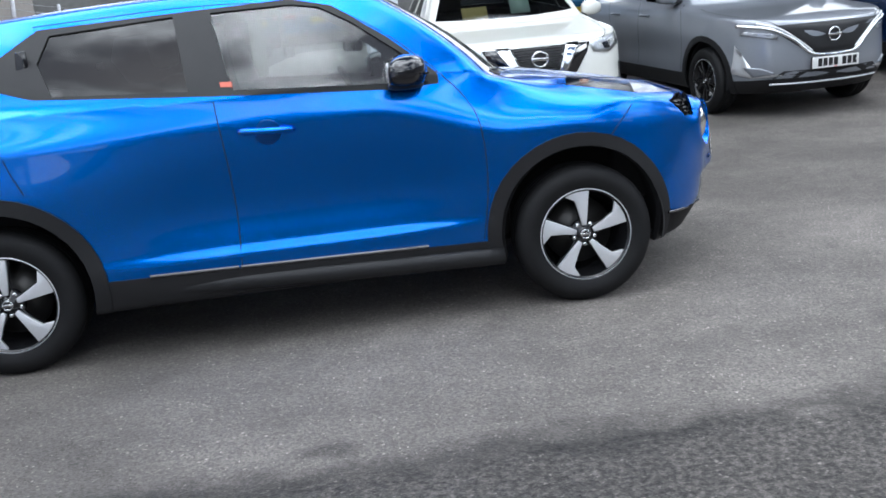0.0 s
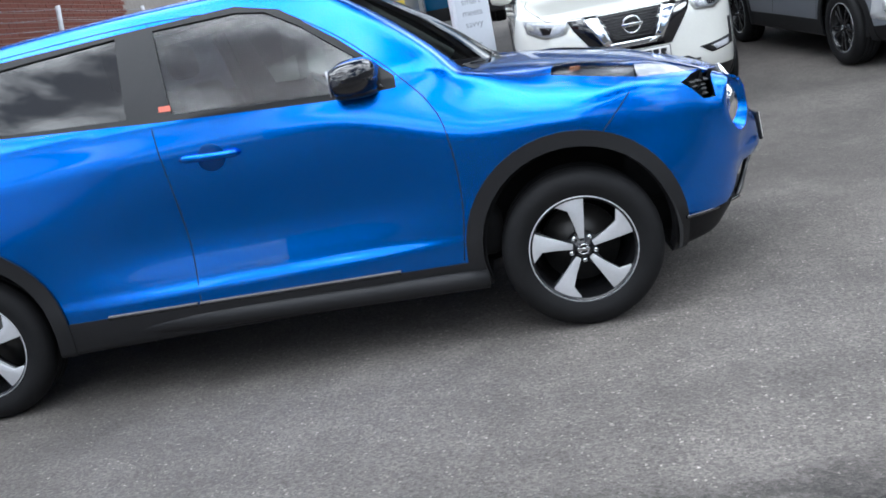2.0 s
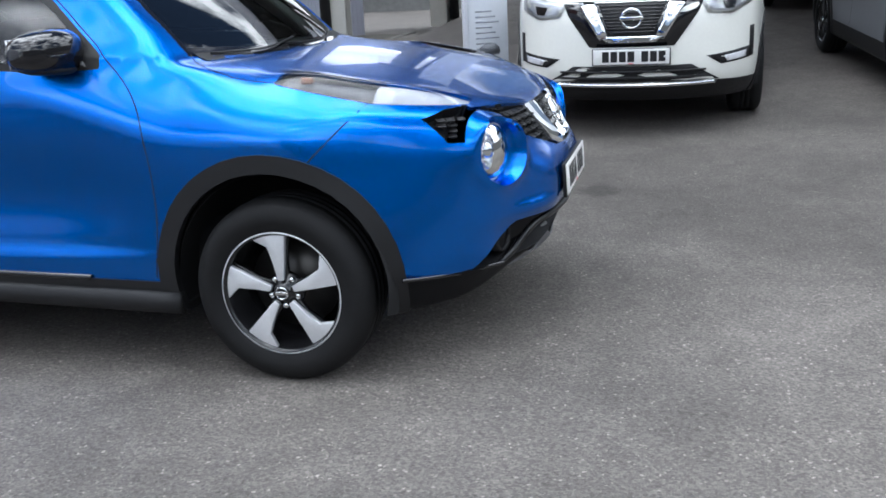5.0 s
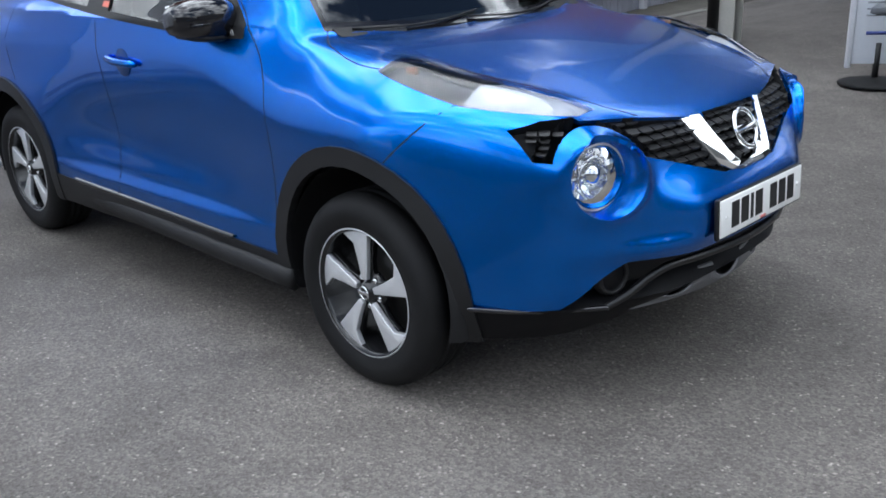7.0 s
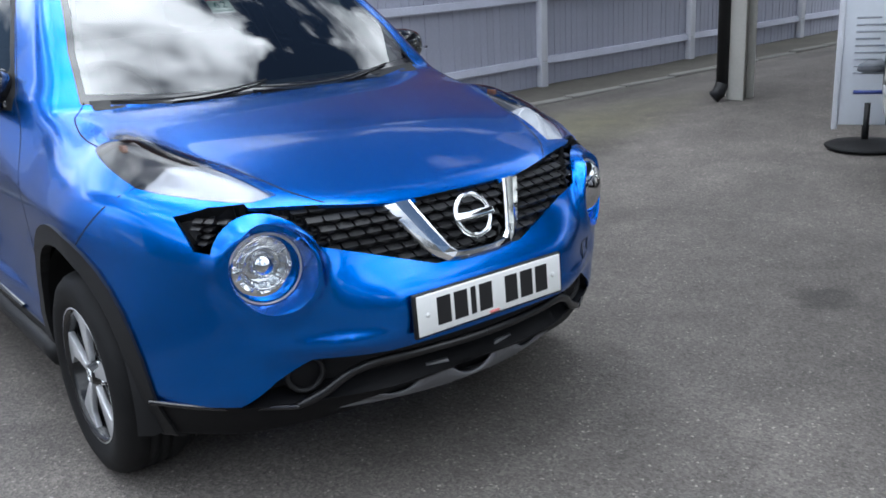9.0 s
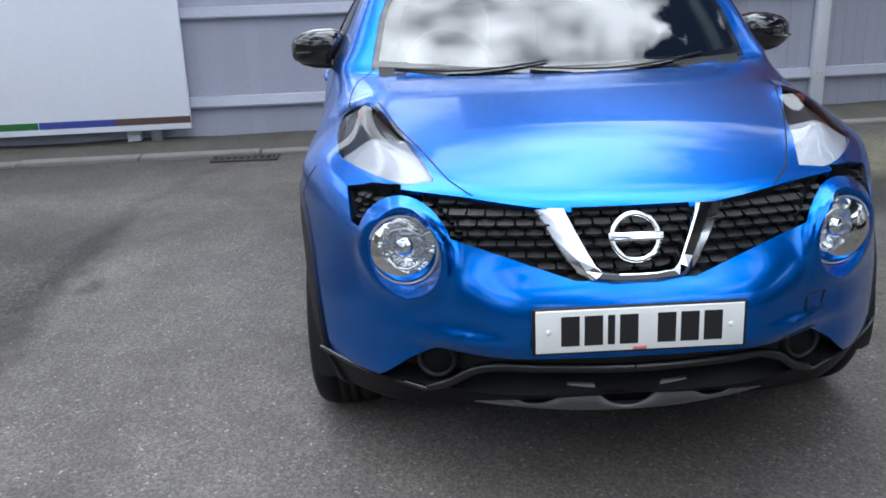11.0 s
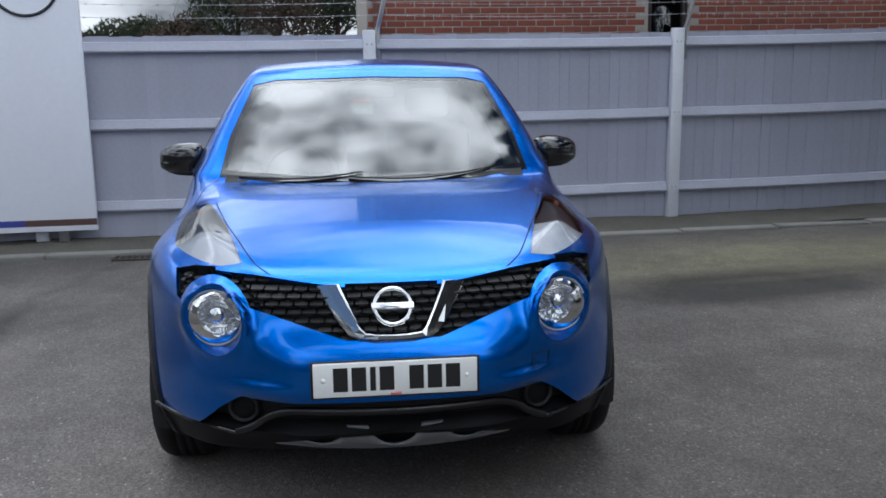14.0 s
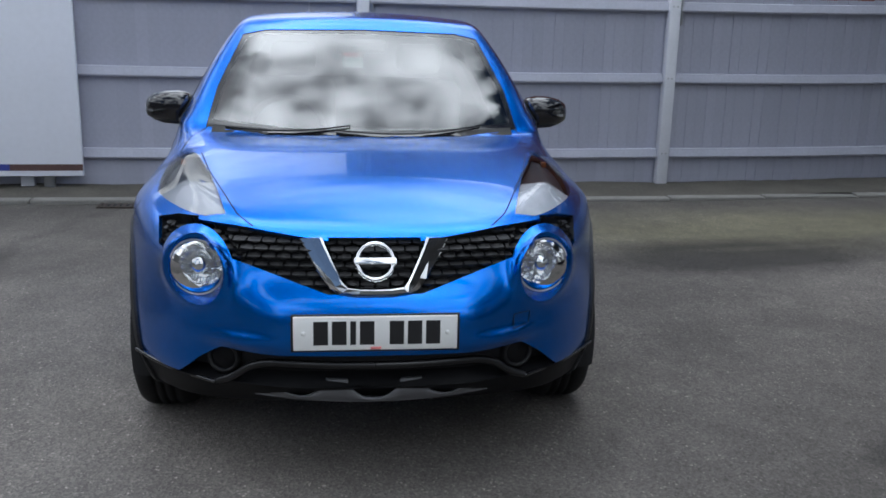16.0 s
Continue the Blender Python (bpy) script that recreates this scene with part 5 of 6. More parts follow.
def suv_skin(d):
    hw, hood, nose_x, roof_z, rear = d
    s = Skin(suv_field(d), (rear - 0.1, -1.0, 0.2), (nose_x + 0.08, 1.0, roof_z + 0.06), 0.034)
    base = -2.67
    for side in (-1, 1):
        def on(c, n, side=side):
            return c.y * side > 0.3
        for wx in (0.0, base):
            s.cut("arch", circle(wx, 0.36, 0.40, 28), "Y", on)
            s.cut("clad", circle(wx, 0.36, 0.46, 28), "Y", on)
        s.cut("sill", [(-2.4, 0.1), (-0.2, 0.1), (-0.35, 0.40), (-2.35, 0.40)], "Y", on)
        b = hood + 0.10
        s.cut("glass", [(-1.55, roof_z - 0.12), (-1.50, b + 0.02), (-0.72, b), (-0.80, b + 0.10), (-1.18, roof_z - 0.13)], "Y", on)
        s.cut("glass", [(-2.50, roof_z - 0.15), (-2.55, b + 0.07), (-1.62, b + 0.03), (-1.66, roof_z - 0.12)], "Y", on)
    z0, z1 = hood + 0.115, roof_z - 0.10
    s.cut("screen", [(-0.70, z0 + 0.02), (-0.3, z0), (0.3, z0), (0.70, z0 + 0.02), (0.53, z1), (-0.53, z1)], "X", lambda c, n: -1.4 < c.x < -0.2 and n.x > 0.25)
    s.cut("rear_screen", [(-0.62, z0 + 0.05), (0.62, z0 + 0.05), (0.50, z1 - 0.02), (-0.50, z1 - 0.02)], "X", lambda c, n: c.x < -2.7 and n.x < -0.3)
    s.cut("lower", [(-1.0, 0.1), (1.0, 0.1), (1.0, 0.36), (0.62, 0.40), (-0.62, 0.40), (-1.0, 0.36)], "X", lambda c, n: c.x > 0.38)
    s.cut("rear_lower", [(-1.0, 0.1), (1.0, 0.1), (1.0, 0.52), (-1.0, 0.52)], "X", lambda c, n: c.x < -3.0)
    s.drop("arch")
    return s


def quad_on(s, outline, axis, side, lift, thick, material, name, parent, label="", gap=0.05):
    """A shallow moulding that follows the skin inside an outline."""
    bm = bmesh.new()
    pts = [np.array(p, float) for p in outline]
    ring = []
    for a, b in zip(pts, pts[1:] + pts[:1]):
        k = max(1, int(np.linalg.norm(b - a) / gap))
        ring += [a + (b - a) * i / k for i in range(k)]
    c = sum(pts) / len(pts)
    rows = [s.onto([tuple(c + (p - c) * f) for p in ring], axis, side) for f in (1.0, 0.96, 0.6)]
    mid = s.onto([tuple(c)], axis, side)[0]
    lifts = (-thick, lift, lift)
    vs = [[bm.verts.new(p + n * h) for p, n in row] for row, h in zip(rows, lifts)]
    k = len(ring)
    for p, q in zip(vs, vs[1:]):
        for i in range(k):
            bm.faces.new((p[i], p[(i + 1) % k], q[(i + 1) % k], q[i]))
    m = bm.verts.new(mid[0] + mid[1] * lift)
    for i in range(k):
        bm.faces.new((vs[2][i], vs[2][(i + 1) % k], m))
    bmesh.ops.recalc_face_normals(bm, faces=bm.faces)
    return part(name, bm, material, parent, label)


def bar_on(s, pts, axis, side, r, lift, material, name, parent, label="", flat=1.0):
    bm = bmesh.new()
    at = s.onto(dense(pts, 0.04), axis, side)
    tube(bm, [p + n * lift for p, n in at], r, 8)
    return part(name, bm, material, parent, label)


def suv_common(car, s, paint, glass, style="twin"):
    s.panel("body", "", paint, car, 0, 0.01)
    s.panel("windscreen", "screen", glass, car, -0.004, 0.0)
    s.panel("rear_window", "rear_screen", PRIVACY, car, -0.004, 0.0)
    s.panel("lower_bumper", "lower", TRIM, car, 0.0, 0.01, "black plastic lower bumper")
    s.panel("rear_bumper", "rear_lower", TRIM, car, 0.0, 0.01)
    for side in (-1, 1):
        def of(c, side=side):
            return c.y * side > 0
        s.panel("side_glass", "glass", PRIVACY, car, -0.004, 0.0, pick=of)
        s.panel("sill", "sill", TRIM, car, 0.004, 0.02, pick=of)
        for wx in (0.0, -2.67):
            s.panel("arch_trim", "clad", TRIM, car, 0.008, 0.02, pick=lambda c, side=side, wx=wx: c.y * side > 0 and abs(c.x - wx) < 0.7)
            bm = bmesh.new()
            rows = [[bm.verts.new((wx + r * math.cos(t), side * yy, 0.36 + r * math.sin(t))) for t in np.linspace(-0.2, math.pi + 0.2, 21)] for r, yy in ((0.40, 0.88), (0.41, 0.55), (0.05, 0.54))]
            for p, q in zip(rows, rows[1:]):
                for i in range(20):
                    bm.faces.new((p[i], p[i + 1], q[i + 1], q[i]))
            part("wheel_arch_liner", bm, DARK, car)
            m = Matrix.Translation((wx, side * 0.80, 0.345))
            if side > 0:
                m = m @ Matrix.Rotation(math.pi, 4, "Z")
            wheel("wheel", car, m, style=style, radius=0.348, rim=0.232, width=0.225)
        mir = empty("door_mirror")
        mir.parent = car
        bm = bmesh.new()
        pod_mesh(bm, [((-0.72, 0.86, 1.20), 0.05, 0.05), ((-0.72, 0.90, 1.205), 0.09, 0.08), ((-0.73, 0.98, 1.205), 0.09, 0.08), ((-0.75, 1.05, 1.20), 0.06, 0.055), ((-0.76, 1.065, 1.20), 0.02, 0.02)], side)
        part("mirror_cap", bm, paint, mir)
        bm = bmesh.new()
        box(bm, -0.78, -0.68, min(side * 0.78, side * 0.93), max(side * 0.78, side * 0.93), 1.125, 1.16, 0.012)
        part("mirror_arm", bm, TRIM, mir)
        seam(s, "panel_gap", [(-0.50, 0.42), (-0.46, 0.75), (-0.52, 1.0), (-0.62, 1.12)], "Y", side, car, 0.006)
        seam(s, "panel_gap", [(-1.58, 0.42), (-1.56, 0.75), (-1.60, 1.12)], "Y", side, car, 0.006)
        seam(s, "panel_gap", [(-2.3, 0.75), (-2.45, 1.0), (-2.5, 1.12)], "Y", side, car, 0.006)
        for hx in (-1.40, -2.22):
            (p, n), = s.onto([(hx, 0.98)], "Y", side)
            bm = bmesh.new()
            tube(bm, [(hx - 0.11, p.y, 0.98), (hx - 0.08, p.y + side * 0.035, 0.985), (hx + 0.08, p.y + side * 0.035, 0.985), (hx + 0.11, p.y, 0.98)], 0.012, 8)
            part("door_handle", bm, paint, car)
    bm = bmesh.new()
    box(bm, -3.2, -0.5, -0.7, 0.7, 0.35, 0.75, 0.05)
    part("cabin_floor", bm, DARK, car)
    bm = bmesh.new()
    box(bm, -0.95, -0.45, -0.72, 0.72, 0.7, 1.10, 0.06)
    part("dashboard", bm, DARK, car)
    for y in (-0.38, 0.38):
        bm = bmesh.new()
        box(bm, -1.75, -1.55, y - 0.25, y + 0.25, 0.6, 1.25, 0.06)
        box(bm, -1.76, -1.64, y - 0.13, y + 0.13, 1.27, 1.43, 0.04)
        part("seat", bm, CLOTH, car)


def build_white_suv():
    d = (0.905, 1.085, 0.93, 1.70, -3.62)
    s = suv_skin(d)
    white = mat("white_pearl_paint", (0.80, 0.80, 0.74), 0.22, 0.0, 0.8, 0.03, 4.0)
    car = empty("car", pose(0.86, 4.43, 0.142, 0, 0, -90) @ Matrix.Rotation(radians(3.6), 4, "Y") @ Matrix.Diagonal((1.05, 1.05, 0.99, 1)), label="pearl white family SUV with chrome V grille, parked nose out", category="car")
    suv_common(car, s, white, GLASS)
    # grille: black shield, chrome V, badge
    quad_on(s, [(-0.50, 0.985), (0.50, 0.985), (0.46, 0.90), (0.30, 0.665), (-0.30, 0.665), (-0.46, 0.90)], "X", 1, 0.006, 0.03, GLOSS_BLACK, "grille_shield", car)
    quad_on(s, [(-0.24, 0.975), (0.24, 0.975), (0.155, 0.765), (-0.155, 0.765)], "X", 1, 0.010, 0.03, TRIM, "grille_mesh", car)
    for k in range(9):
        z = 0.78 + 0.022 * k
        w = 0.15 + 0.08 * (z - 0.765) / 0.21
        bar_on(s, [(-w, z), (0, z), (w, z)], "X", 1, 0.004, 0.012, GLOSS_BLACK, "grille_bar", car)
    for side in (-1, 1):
        quad_on(s, [(side * 0.37, 0.985), (side * 0.255, 0.985), (side * 0.160, 0.745), (side * 0.215, 0.715)], "X", 1, 0.022, 0.02, CHROME, "grille_chrome", car)
        quad_on(s, [(side * 0.44, 0.985), (side * 0.82, 1.03), (side * 0.80, 0.925), (side * 0.66, 0.865), (side * 0.50, 0.885)], "X", 1, 0.010, 0.02, LENS, "headlamp", car)
        quad_on(s, [(side * 0.46, 0.98), (side * 0.80, 1.02), (side * 0.78, 0.93), (side * 0.66, 0.88), (side * 0.52, 0.90)], "X", 1, 0.003, 0.02, SILVER, "lamp_tray", car)
        quad_on(s, [(side * 0.60, 0.955), (side * 0.70, 0.965), (side * 0.68, 0.90), (side * 0.62, 0.90)], "X", 1, 0.006, 0.02, DARK, "lamp_bowl", car)
        # fog lamp slot with its upright bar
        quad_on(s, [(side * 0.50, 0.585), (side * 0.80, 0.615), (side * 0.80, 0.53), (side * 0.60, 0.515)], "X", 1, 0.004, 0.02, TRIM, "fog_housing", car)
        quad_on(s, [(side * 0.795, 0.76), (side * 0.825, 0.76), (side * 0.825, 0.53), (side * 0.795, 0.53)], "X", 1, 0.004, 0.02, TRIM, "fog_upright", car)
        quad_on(s, [(side * 0.62, 0.575), (side * 0.77, 0.59), (side * 0.77, 0.54), (side * 0.64, 0.53)], "X", 1, 0.009, 0.02, SILVER, "fog_lamp", car)
    quad_on(s, [(-0.215, 0.745), (0.215, 0.745), (0.17, 0.700), (-0.17, 0.700)], "X", 1, 0.022, 0.02, CHROME, "grille_chrome", car)
    quad_on(s, [(-0.42, 0.535), (0.42, 0.535), (0.62, 0.405), (-0.62, 0.405)], "X", 1, 0.003, 0.02, DARK, "lower_intake", car)
    for z in (0.445, 0.49):
        bar_on(s, [(-0.5, z), (0.0, z), (0.5, z)], "X", 1, 0.009, 0.006, TRIM, "intake_bar", car)
    bar_on(s, [(-0.56, 0.395), (0.0, 0.390), (0.56, 0.395)], "X", 1, 0.016, 0.010, CHROME, "skid_strip", car, "bright chrome skid strip")
    (p, n), = s.onto([(0.0, 0.875)], "X", 1)
    round_badge(car, pose(p.x + 0.022, 0, 0.875), 0.068)
    (p, n), = s.onto([(0.0, 0.60)], "X", 1)
    number_plate(car, Matrix.Translation((p.x + 0.03, 0, 0.605)), "xxxx xxx")
    seam(s, "panel_gap", [(0.80, -0.52), (0.62, -0.70), (-0.1, -0.78), (-0.35, -0.74)], "Z", 1, car, 0.007)
    seam(s, "panel_gap", [(0.80, 0.52), (0.62, 0.70), (-0.1, 0.78), (-0.35, 0.74)], "Z", 1, car, 0.007)
    seam(s, "panel_gap", [(-0.46, 0.995), (0.0, 0.99), (0.46, 0.995)], "X", 1, car, 0.008)
    # papers on the dashboard
    bm = bmesh.new()
    box(bm, -0.10, 0.10, -0.13, 0.13, 0.0, 0.003, 0, Matrix.Translation((-0.62, -0.28, 1.24)) @ Matrix.Rotation(radians(52), 4, "Y"))
    part("yellow_paper", bm, mat("yellow_paper", (0.65, 0.50, 0.20), 0.7), car)
    bm = bmesh.new()
    box(bm, -0.14, 0.14, -0.10, 0.10, 0.0, 0.003, 0, Matrix.Translation((-0.74, 0.20, 1.33)) @ Matrix.Rotation(radians(52), 4, "Y"))
    part("price_sheet", bm, mat("pale_sheet", (0.62, 0.78, 0.72), 0.6), car)
    return car


def build_grey_suv():
    d = (0.92, 1.02, 0.90, 1.62, -3.50)
    s = suv_skin(d)
    grey = mat("grey_pearl_paint", (0.235, 0.25, 0.28), 0.30, 0.30, 0.9, 0.04, 4.0)
    car = empty("car", pose(3.80, 4.72, 0.158, 0, 0, -84) @ Matrix.Rotation(radians(3.8), 4, "Y"), label="mid grey crossover with slim lamps and black grille, parked nose out", category="car")
    suv_common(car, s, grey, PRIVACY, "dark")
    quad_on(s, [(-0.60, 0.919), (0.60, 0.919), (0.52, 0.806), (0.27, 0.620), (-0.27, 0.620), (-0.52, 0.806)], "X", 1, 0.006, 0.02, TRIM, "grille_mesh", car, "black mesh grille")
    for side in (-1, 1):
        bar_on(s, [(side * 0.82, 0.919), (side * 0.60, 0.886), (side * 0.40, 0.768), (side * 0.25, 0.614), (side * 0.0, 0.601)], "X", 1, 0.017, 0.012, CHROME, "grille_chrome", car)
        bar_on(s, [(side * 0.70, 0.940), (side * 0.52, 0.881), (side * 0.34, 0.740), (side * 0.24, 0.653)], "X", 1, 0.011, 0.010, ALLOY, "grille_chrome", car)
        quad_on(s, [(side * 0.52, 0.833), (side * 0.80, 0.876), (side * 0.82, 0.833), (side * 0.56, 0.779)], "X", 1, 0.008, 0.02, LENS, "headlamp", car)
        quad_on(s, [(side * 0.53, 0.827), (side * 0.79, 0.868), (side * 0.81, 0.836), (side * 0.57, 0.786)], "X", 1, 0.002, 0.02, SILVER, "lamp_tray", car)
        quad_on(s, [(side * 0.84, 0.740), (side * 0.80, 0.515), (side * 0.50, 0.429), (side * 0.74, 0.404), (side * 0.86, 0.446)], "X", 1, 0.004, 0.02, ALLOY, "corner_blade", car, "silver corner blade")
        quad_on(s, [(side * 0.70, 0.515), (side * 0.56, 0.454), (side * 0.74, 0.420), (side * 0.80, 0.515)], "X", 1, 0.009, 0.02, grey, "corner_insert", car)
    quad_on(s, [(-0.52, 0.475), (0.52, 0.475), (0.66, 0.370), (-0.66, 0.370)], "X", 1, 0.003, 0.02, DARK, "lower_intake", car)
    bar_on(s, [(-0.60, 0.347), (0.0, 0.345), (0.60, 0.347)], "X", 1, 0.010, 0.008, SILVER, "lip_strip", car)
    (p, n), = s.onto([(0.0, 0.795)], "X", 1)
    round_badge(car, pose(p.x + 0.02, 0, 0.795), 0.062)
    (p, n), = s.onto([(0.0, 0.539)], "X", 1)
    number_plate(car, Matrix.Translation((p.x + 0.03, 0, 0.535)), "xxxx xxx")
    seam(s, "panel_gap", [(0.80, -0.50), (0.60, -0.72), (-0.1, -0.80), (-0.35, -0.76)], "Z", 1, car, 0.007)
    seam(s, "panel_gap", [(0.80, 0.50), (0.60, 0.72), (-0.1, 0.80), (-0.35, 0.76)], "Z", 1, car, 0.007)
    # two more of the row: a dark blue one alongside, and others seen from behind between the rest
    blue = mat("dark_blue_paint", (0.006, 0.03, 0.12), 0.25, 0.4, 0.9, 0.05, 4.0)
    teal = mat("teal_blue_paint", (0.008, 0.10, 0.22), 0.25, 0.4, 0.9, 0.05, 4.0)
    silver = mat("silver_paint", (0.32, 0.33, 0.34), 0.28, 0.7, 0.8, 0.05, 4.0)
    red = mat("red_tail_lamp", (0.45, 0.01, 0.01), 0.15, 0.0, 0.8, 0.1, 20.0)
    for paint, m, label in ((blue, pose(6.75, 4.9, 0.165, 0, 0, -88) @ Matrix.Rotation(radians(3.8), 4, "Y"), "dark blue crossover parked beside the grey one"), (teal, pose(-1.15, 20.3, 1.03, 0, 0, 93), "teal blue crossover with red tail lamps"), (teal, pose(3.05, 13.3, 0.95, 0, 0, 90) @ Matrix.Rotation(radians(-5.5), 4, "Y"), "teal blue crossover behind the parked row"),
                            (silver, pose(-5.0, 18.0, 1.03, 0, 0, 139), "silver hatchback beyond the canopy posts")):
        other = empty("car", m, label=label, category="car")
        suv_common(other, s, paint, PRIVACY)
        for side in (-1, 1):
            quad_on(s, [(side * 0.52, 0.98), (side * 0.84, 1.0), (side * 0.86, 0.88), (side * 0.60, 0.86)], "X", -1, 0.012, 0.02, red, "tail_lamp", other, "red tail lamp")
            quad_on(s, [(side * 0.52, 0.885), (side * 0.80, 0.925), (side * 0.82, 0.885), (side * 0.56, 0.835)], "X", 1, 0.008, 0.02, SILVER, "headlamp", other)
        (p, n), = s.onto([(0.0, 0.78)], "X", -1)
        bm = bmesh.new()
        box(bm, p.x - 0.012, p.x + 0.02, -0.26, 0.26, 0.735, 0.845, 0.003)
        part("rear_plate", bm, mat_cached("plate_yellow", (0.70, 0.52, 0.04), 0.4), other, "yellow rear plate")
    return car


build_white_suv()
build_grey_suv()

# ---- the yard's edge: fence, kerb, sign, building ----
FENCE_X, FENCE_TILT = -5.02, -0.05
GREY_PAINT = mat("grey_fence_paint", (0.40, 0.41, 0.49), 0.55, 0.0, 0.1, 0.10, 2.0, 0.3, 60.0, random_hue=0.35)
RAIL_PAINT = mat("grey_rail_paint", (0.44, 0.45, 0.53), 0.5, 0.0, 0.1, 0.10, 3.0, 0.2, 60.0)
WHITE_PAINT = mat("white_post_paint", (0.68, 0.69, 0.74), 0.45, 0.0, 0.1, 0.06, 3.0, 0.15, 80.0)
GALV = mat("galvanised_steel", (0.42, 0.43, 0.45), 0.4, 0.8, 0.0, 0.15, 14.0)
CONCRETE = mat("kerb_concrete", (0.17, 0.165, 0.15), 0.85, 0.0, 0.0, 0.28, 5.0, 0.6, 120.0, random_hue=0.3)
STRIP = mat("rough_concrete_strip", (0.075, 0.068, 0.056), 0.9, 0.0, 0.0, 0.40, 3.0, 0.8, 70.0)
BRICK = mat("red_brick", (0.22, 0.065, 0.042), 0.85, 0.0, 0.0, 0.30, 6.0, 0.6, 150.0, random_hue=0.9)
MORTAR = mat("mortar", (0.34, 0.31, 0.28), 0.9, 0.0, 0.0, 0.2, 10.0, 0.5, 200.0)


def fence_at(y):
    """The fence's place at y: it runs nearly along y."""
    return Matrix.Translation((FENCE_X + FENCE_TILT * (y - 3.0), y, float(ground_z(-5, y)))) @ Matrix.Rotation(math.atan(-FENCE_TILT), 4, "Z")


def build_fence():
    fence = tagged(empty("fence"), "grey painted board fence with white posts and three rails", "fence", kind="structure")
    bm = bmesh.new()
    prism(bm, [(-0.022, -0.053), (0.0, -0.053), (-0.006, 0.053), (-0.014, 0.053)], 0.03, 1.80, "Z")
    board = bpy.data.meshes.new("board")
    bm.to_mesh(board)
    bm.free()
    board.materials.append(GREY_PAINT)
    rnd = random.Random(4)
    y = -6.6
    while y < 16.0:
        ob = new("board", board)
        ob.parent = fence
        ob.matrix_local = fence_at(y) @ Matrix.Translation((rnd.uniform(-0.003, 0.003), 0, rnd.uniform(-0.006, 0.006))) @ Matrix.Rotation(rnd.uniform(-0.004, 0.004), 4, "X")
        y += 0.0985
    bays = [-8.66 + 2.93 * k for k in range(9)]
    for a, b in zip(bays, bays[1:]):
        for z, sag in ((0.33, 0.01), (1.05, 0.012), (1.715, 0.008)):
            bm = bmesh.new()
            pts = []
            for k in range(13):
                y = a + (b - a) * k / 12
                m = fence_at(y)
                p = m @ Vector((0, 0, z - sag * math.sin(k / 12 * math.pi)))
                row = [bm.verts.new(p + Vector(v)) for v in ((-0.004, 0, -0.042), (0.045, 0, -0.046), (0.052, 0, -0.030), (0.030, 0, 0.040), (-0.004, 0, 0.046))]
                pts.append(row)
            for p, q in zip(pts, pts[1:]):
                for i in range(5):
                    bm.faces.new((p[i], p[(i + 1) % 5], q[(i + 1) % 5], q[i]))
            bm.faces.new(pts[0])
            bm.faces.new(pts[-1])
            bmesh.ops.recalc_face_normals(bm, faces=bm.faces)
            part("rail", bm, RAIL_PAINT, fence, smooth=False)
    for k, y in enumerate(bays):
        post = empty("post")
        post.parent = fence
        post.matrix_local = fence_at(y)
        bm = bmesh.new()
        box(bm, 0.0, 0.085, -0.055, 0.055, -0.02, 1.84, 0.008)
        part("post_shaft", bm, WHITE_PAINT, post, "white painted timber post")
        for z in (0.33, 1.05, 1.715):
            for s in (-0.02, 0.02):
                bm = bmesh.new()
                lathe(bm, [(0.0, 0.091), (0.006, 0.090), (0.008, 0.085)], 10, "X", Matrix.Translation((0, s, z)))
                part("bolt", bm, GALV, post)
        bm = bmesh.new()
        box(bm, 0.03, 0.092, 0.058, 0.066, 1.55, 1.86, 0.001)
        box(bm, 0.03, 0.040, 0.058, 0.098, 1.55, 1.86, 0.001)
        box(bm, -0.03, 0.03, 0.058, 0.066, 0.0, 0.42, 0.001, Matrix.Translation((0.06, 0, 1.84)) @ Matrix.Rotation(radians(-14), 4, "X"))
        box(bm, -0.03, -0.02, 0.058, 0.098, 0.0, 0.42, 0.001, Matrix.Translation((0.06, 0, 1.84)) @ Matrix.Rotation(radians(-14), 4, "X"))
        part("wire_arm", bm, GALV, post, "galvanised angle arm for barbed wire")
    for j, z in enumerate((1.97, 2.08, 2.19)):
        bm = bmesh.new()
        pts = []
        for k in range(161):
            y = -8.66 + 23.44 * k / 160
            m = fence_at(y)
            pts.append(m @ Vector((0.045, 0.06 + 0.03 * j, z - 0.02 * abs(math.sin((y + 8.66) / 2.93 * math.pi)))))
        tube(bm, pts, 0.0022, 5)
        for k in range(0, 160, 1):
            p = pts[k]
            for t in (0.6, 2.2):
                box(bm, -0.0015, 0.0015, -0.016, 0.016, -0.0015, 0.0015, 0, Matrix.Translation(p) @ Matrix.Rotation(t + k, 4, "X"))
        part("barbed_wire", bm, GALV, fence)
    return fence


